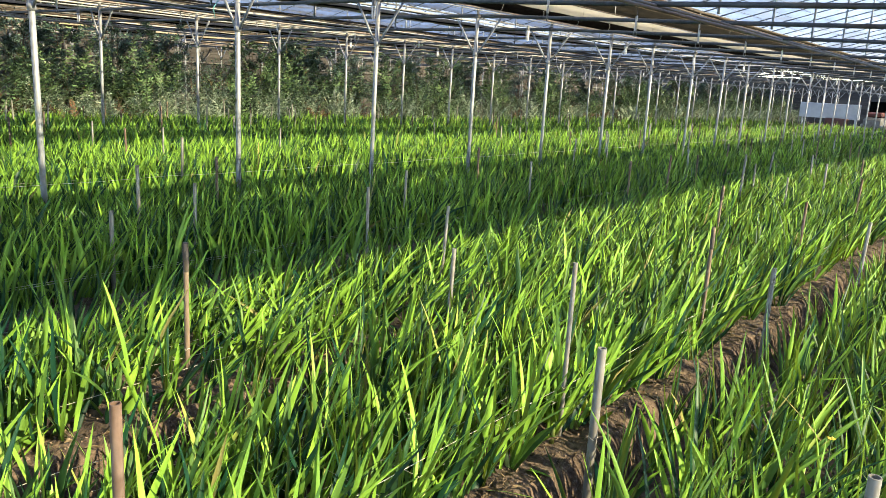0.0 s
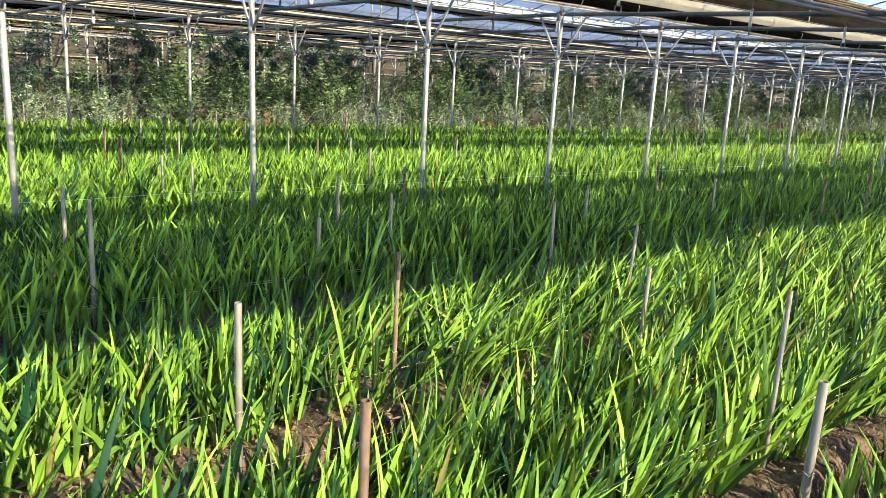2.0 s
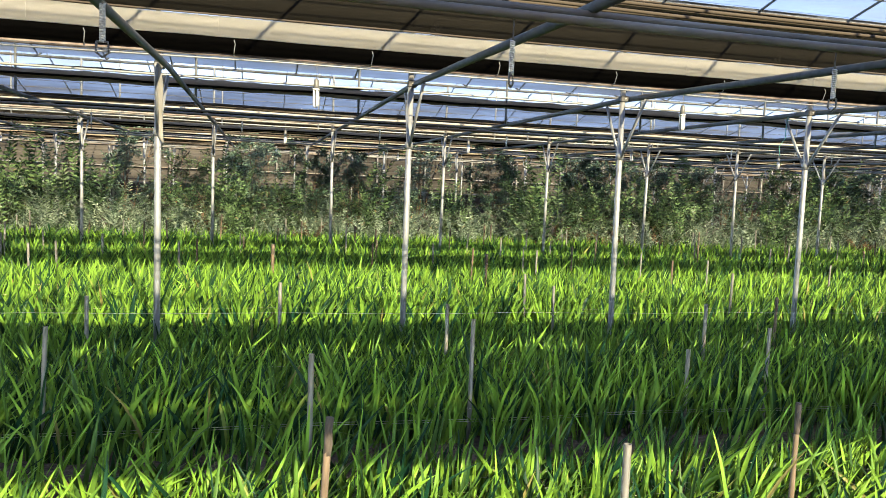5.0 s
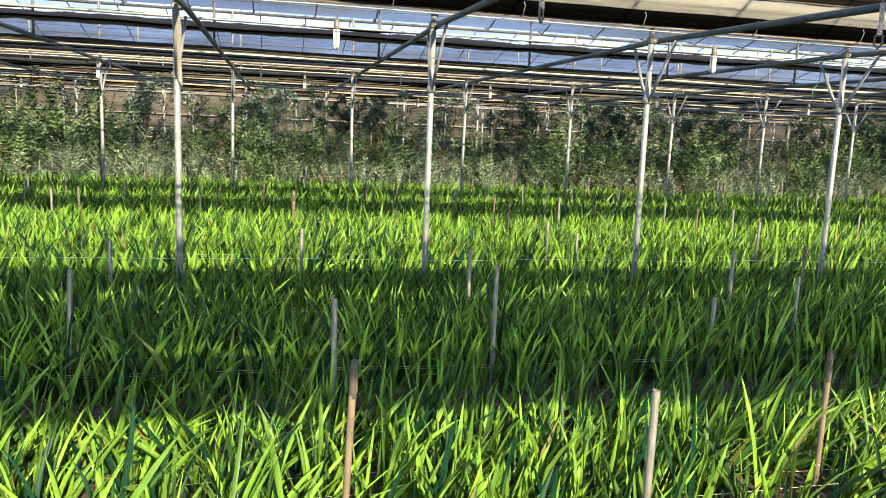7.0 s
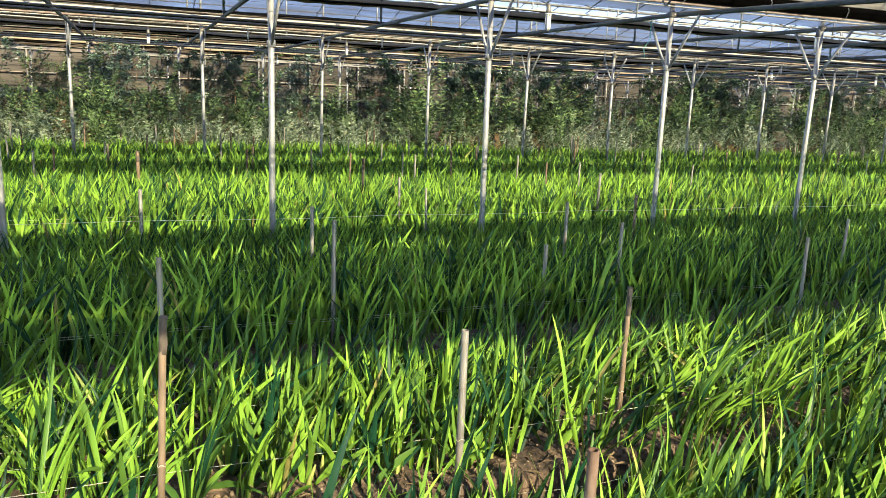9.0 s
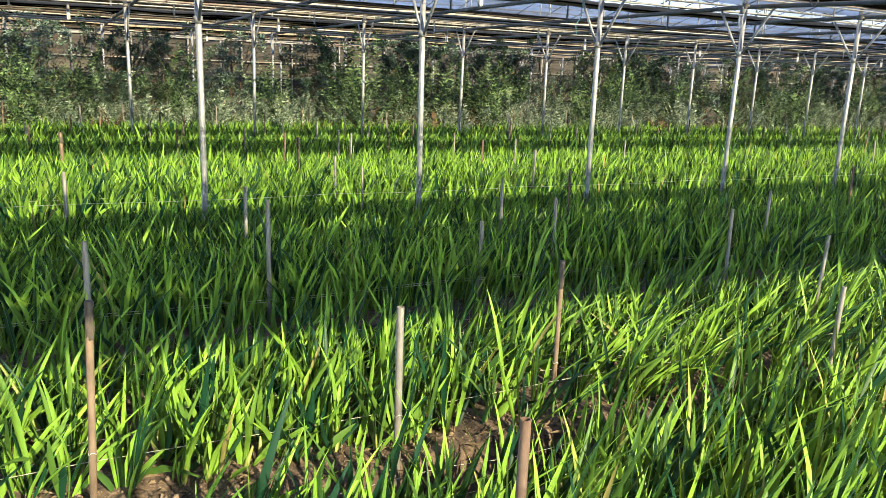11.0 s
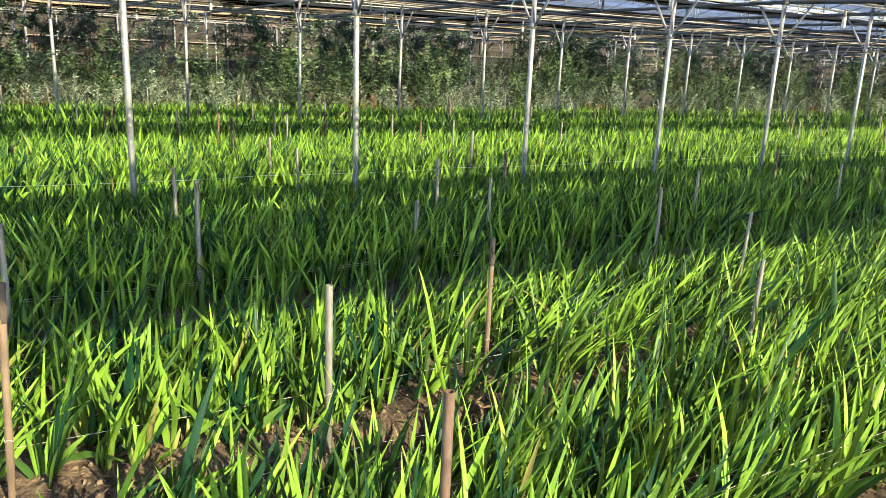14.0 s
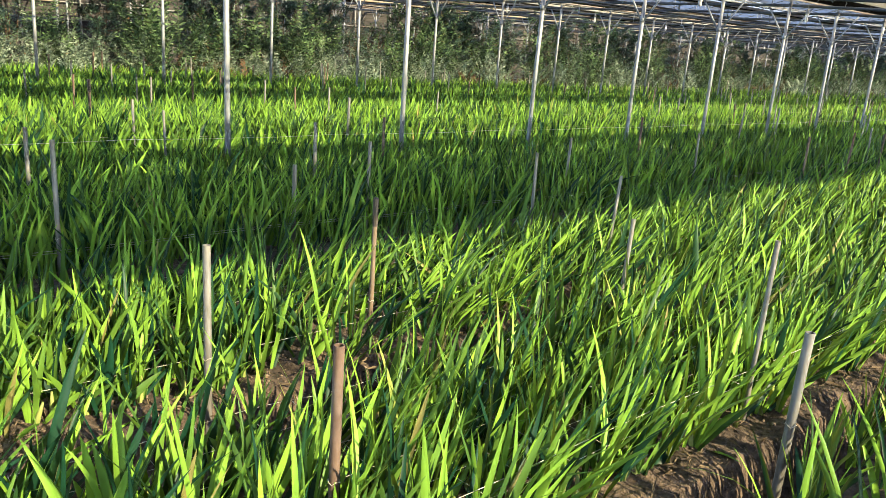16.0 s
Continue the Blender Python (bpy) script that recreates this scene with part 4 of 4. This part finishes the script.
# ---------- lamps, hangers, small things overhead ----------
def build_lamp():
    lamp = empty("hanging_lamp")
    bm = bmesh.new()
    path_tube(bm, [(0, 0, 0), (0.004, 0.003, -0.06), (0, 0, -0.12)], 0.003, 5)
    part("cord", bm, M_SOCKET, lamp)
    bm = bmesh.new()
    path_tube(bm, [(0, 0, -0.11), (0, 0, -0.125), (0, 0, -0.16), (0, 0, -0.185)], [0.012, 0.02, 0.021, 0.026], 10)
    socket = part("socket", bm, M_SOCKET, lamp, "dark lamp socket")
    bm = bmesh.new()
    path_tube(bm, [(0, 0, -0.186), (0, 0, -0.192), (0, 0, -0.199)], [0.027, 0.029, 0.026], 10)
    part("collar", bm, M_LAMP, socket, "white plastic collar")
    for q in range(4):
        a = q * math.tau / 4 + 0.4
        bm = bmesh.new()
        x, y = math.cos(a) * 0.017, math.sin(a) * 0.017
        path_tube(bm, [(x, y, -0.185), (x, y, -0.31), (x * 0.4, y * 0.4, -0.325)], [0.0085, 0.0085, 0.006], 7)
        part("tube", bm, M_LAMP, lamp, "white bulb tube")
    return tagged(lamp, "unlit white tube bulb hanging from a wire", "lamp", "hanging lamps")


LAMP = build_lamp()
n = 0
for y in (5.98, 12.8, 19.6):
    for k in range(-3 if y > 6 else -1, 14):
        m = pose(0.22 + 3.1 * k, y, 2.56, 0, 0, 37 * k)
        if n:
            copy_thing(LAMP, m)
        else:
            LAMP.matrix_basis = m
        n += 1
for y in (5.98, 12.8, 19.6):
    long_pipe("lamp_wire", y, 2.56, 0.004, M_DARK, "thin dark cable carrying the lamps", "lamp wires", 0.004, 5)


def build_hanger():
    h = empty("coil_hanger")
    bm = bmesh.new()
    path_tube(bm, [(0, 0, 0), (0.003, 0, -0.05), (0, 0, -0.09)], 0.003, 5)
    part("cord", bm, M_SOCKET, h)
    bm = bmesh.new()
    pts = [(math.cos(q * 0.9) * 0.007, math.sin(q * 0.9) * 0.007, -0.085 - 0.0012 * q) for q in range(105)]
    path_tube(bm, pts, 0.0045, 5)
    part("coil", bm, M_LAMP, h, "dusty white plastic coil")
    bm = bmesh.new()
    path_tube(bm, [(-0.018, 0, -0.21), (-0.02, 0, -0.245), (0, 0, -0.262), (0.02, 0, -0.245), (0.018, 0, -0.21), (-0.018, 0, -0.21)], 0.0045, 6)
    part("clip", bm, M_SOCKET, h, "black wire clip")
    return tagged(h, "white coiled hanger with a black clip under the pipe", "hanger", "coil hangers")


HANG = build_hanger()
HANG.matrix_basis = pose(-0.71, 2.90, 2.34)
for k in range(1, 22):
    copy_thing(HANG, pose(-0.71 + 1.45 * k, 2.90, 2.34, 0, 0, 50 * k))
for k in range(-2, 16):
    copy_thing(HANG, pose(-0.4 + 1.7 * k, 9.75, 2.43, 0, 0, 70 * k))

bm = bmesh.new()
path_tube(bm, [(-0.93, 6.18, 2.50), (-0.93, 6.25, 2.36), (-0.95, 6.42, 2.16), (-0.95, 6.50, 1.98), (-0.93, 6.49, 1.93)], [0.012, 0.03, 0.026, 0.022, 0.008], 6)
tagged(put("cloth_strip", bm, M_CREAM), "cream cloth strip tied along a post brace", "cloth strip")
bm = bmesh.new()
path_tube(bm, [(5.08, 6.9, 2.52), (5.05, 6.88, 2.40), (5.07, 6.9, 2.31), (5.0, 6.9, 2.22), (5.02, 6.9, 2.12)], 0.005, 5)
M_CYAN = grained("turquoise_cord", (0.102, 0.306, 0.286), (0.17, 0.408, 0.374), 30, 0.7)
tagged(put("cord", bm, M_CYAN), "short turquoise cord hanging from the frame", "cord")

# plastic film lying in the trench
bm = bmesh.new()
ribbon(bm, np.arange(0.75, 2.6, 0.06), [(2.31, -0.06), (2.37, -0.085), (2.46, -0.09), (2.53, -0.07)], 0.012, 0.003, 77)
tagged(put("plastic_film", bm, M_PLASTIC), "crumpled pale plastic film lying in a trench", "plastic film")

# ---------- far end ----------
bm = bmesh.new()
box(bm, 50.0, 50.1, 9.3, 12.6, 0.78, 1.65, 0.02)
for y in (9.5, 10.9, 12.4):
    box(bm, 50.02, 50.08, y - 0.04, y + 0.04, -0.1, 0.8)
tagged(put("white_panel", bm, M_WHITE), "white panel standing at the far end", "panel", "end panels")
bm = bmesh.new()
box(bm, 51.0, 51.1, 0.5, 6.0, -0.1, 1.7, 0.02)
tagged(put("white_panel", bm, M_WHITE), "white panel standing at the far end", "panel", "end panels")
bm = bmesh.new()
box(bm, 52.0, 52.06, 5.5, 9.2, -0.1, 1.9)
tagged(put("black_curtain", bm, M_BLACK), "black net curtain closing the far end", "curtain")
mach = empty("farm_machine", pose(48.5, 8.2, 0.05))
tagged(mach, "small grey and red farm machine parked at the end", "farm machine")
M_GREYM = grained("machine_grey", (0.068, 0.068, 0.068), (0.136, 0.136, 0.136), 6, 0.6)
M_REDM = grained("machine_red", (0.07, 0.02, 0.017), (0.12, 0.03, 0.025), 6, 0.5)
bm = bmesh.new()
box(bm, -0.7, 0.7, -0.5, 0.5, 0.3, 0.95, 0.12)
part("body", bm, M_GREYM, mach)
bm = bmesh.new()
box(bm, -0.5, 0.4, -0.4, 0.4, 1.0, 1.25, 0.08)
part("hood", bm, M_REDM, mach, "red hood")
for sx in (-0.5, 0.5):
    for sy in (-0.5, 0.5):
        bm = bmesh.new()
        tube(bm, (sx, sy - 0.09, 0.3), (sx, sy + 0.09, 0.3), 0.3, 16)
        wheel = part("wheel", bm, M_SOCKET, mach)
        bm = bmesh.new()
        tube(bm, (sx, sy - 0.1, 0.3), (sx, sy + 0.1, 0.3), 0.15, 12)
        part("rim", bm, M_GALV, wheel, "pale steel rim")
bm = bmesh.new()
box(bm, 47.6, 48.4, 9.5, 10.6, 0.0, 0.85, 0.05)
tagged(put("crate", bm, grained("crate_red", (0.04, 0.014, 0.013), (0.075, 0.026, 0.022), 5, 0.8)), "dark red crate standing by the machine", "crate")


# ---------- clods and litter on the soil ----------
rc = random.Random(8)
bm = bmesh.new()
bmesh.ops.create_icosphere(bm, subdivisions=1, radius=1)
ball, tri = [v.co.copy() for v in bm.verts], [tuple(v.index for v in f.verts) for f in bm.faces]
bm.free()
verts, faces = [], []
for q in range(5200):
    x, y = rc.uniform(-1.0, 6.5), rc.choice((rc.uniform(1.02, 1.45), rc.uniform(2.46, 2.85), rc.uniform(2.55, 3.1)))
    r0 = rc.uniform(0.002, 0.007) * (2.4 if rc.random() < 0.08 else 1)
    p, i = Vector((x, y, soil_z(x, y) + r0 * 0.15)), len(verts)
    m = Euler((rc.uniform(0, 6), rc.uniform(0, 6), 0)).to_matrix()
    sq = Vector((rc.uniform(0.7, 1.3), rc.uniform(0.7, 1.3), rc.uniform(0.5, 0.8)))
    verts += [tuple(p + m @ (v * sq) * r0 * rc.uniform(0.75, 1.15)) for v in ball]
    faces += [tuple(i + k for k in f) for f in tri]
M_CLOD = grained("dry_clod", (0.065, 0.045, 0.032), (0.23, 0.172, 0.122), 30, 0.95, relief=0.6, dist=0.004)
tagged(put("soil_clods", (verts, faces), M_CLOD), "loose brown clods scattered on beds and banks", "soil", kind="stuff")
verts, faces = [], []
for q in range(850):
    x, y = rc.uniform(-0.8, 6.5), rc.choice((rc.uniform(1.1, 1.4), rc.uniform(2.55, 2.95), rc.uniform(2.55, 2.8)))
    z, a, ln, w = soil_z(x, y) + 0.012, rc.uniform(0, 6.28), rc.uniform(0.03, 0.11), rc.uniform(0.002, 0.006)
    d, n2 = Vector((math.cos(a), math.sin(a), rc.uniform(-0.1, 0.2))), Vector((-math.sin(a), math.cos(a), rc.uniform(-0.3, 0.3)))
    p, i = Vector((x, y, z)), len(verts)
    verts += [tuple(p - n2 * w * 0.5), tuple(p + n2 * w * 0.5), tuple(p + d * ln * 0.5 + n2 * w + Vector((0, 0, 0.01))), tuple(p + d * ln), tuple(p + d * ln * 0.5 - n2 * w + Vector((0, 0, 0.01)))]
    faces.append((i, i + 1, i + 2, i + 3, i + 4))
M_STRAW = grained("dry_straw", (0.0816, 0.0544, 0.0306), (0.204, 0.15, 0.0884), 12, 0.9)
tagged(put("leaf_litter", (verts, faces), M_STRAW), "dry straw-coloured leaf litter on the soil", "litter", kind="stuff")

# ---------- yellow weeds among the leaves ----------
M_YELLOW = grained("yellow_petal", (0.5, 0.34, 0.02), (0.62, 0.46, 0.04), 40, 0.6)
for x, y, z in ((2.74, 0.24, 0.56), (3.16, 0.12, 0.58)):
    weed = empty("weed", pose(x, y, 0.1))
    tagged(weed, "thin weed with one small yellow bloom among leaves", "weed", "weeds")
    bm = bmesh.new()
    path_tube(bm, [(0.04, 0.01, -0.05), (0.02, 0.0, 0.15), (0.0, 0.0, z - 0.1)], [0.003, 0.0025, 0.002], 5)
    part("stem", bm, M_GLAD_P, weed)
    for q in range(5):
        a = q * math.tau / 5
        c = Vector((math.cos(a), math.sin(a), 0.5)) * 0.014
        w = Vector((-math.sin(a), math.cos(a), 0)) * 0.008
        p = Vector((0, 0, z - 0.1))
        vs = [tuple(p), tuple(p + c * 0.6 + w), tuple(p + c), tuple(p + c * 0.6 - w), tuple(p + c * 0.5 + Vector((0, 0, 0.004)))]
        part("petal", (vs, [(0, 1, 4), (1, 2, 4), (2, 3, 4), (3, 0, 4), (0, 3, 2, 1)]), M_YELLOW, weed, "yellow petal")
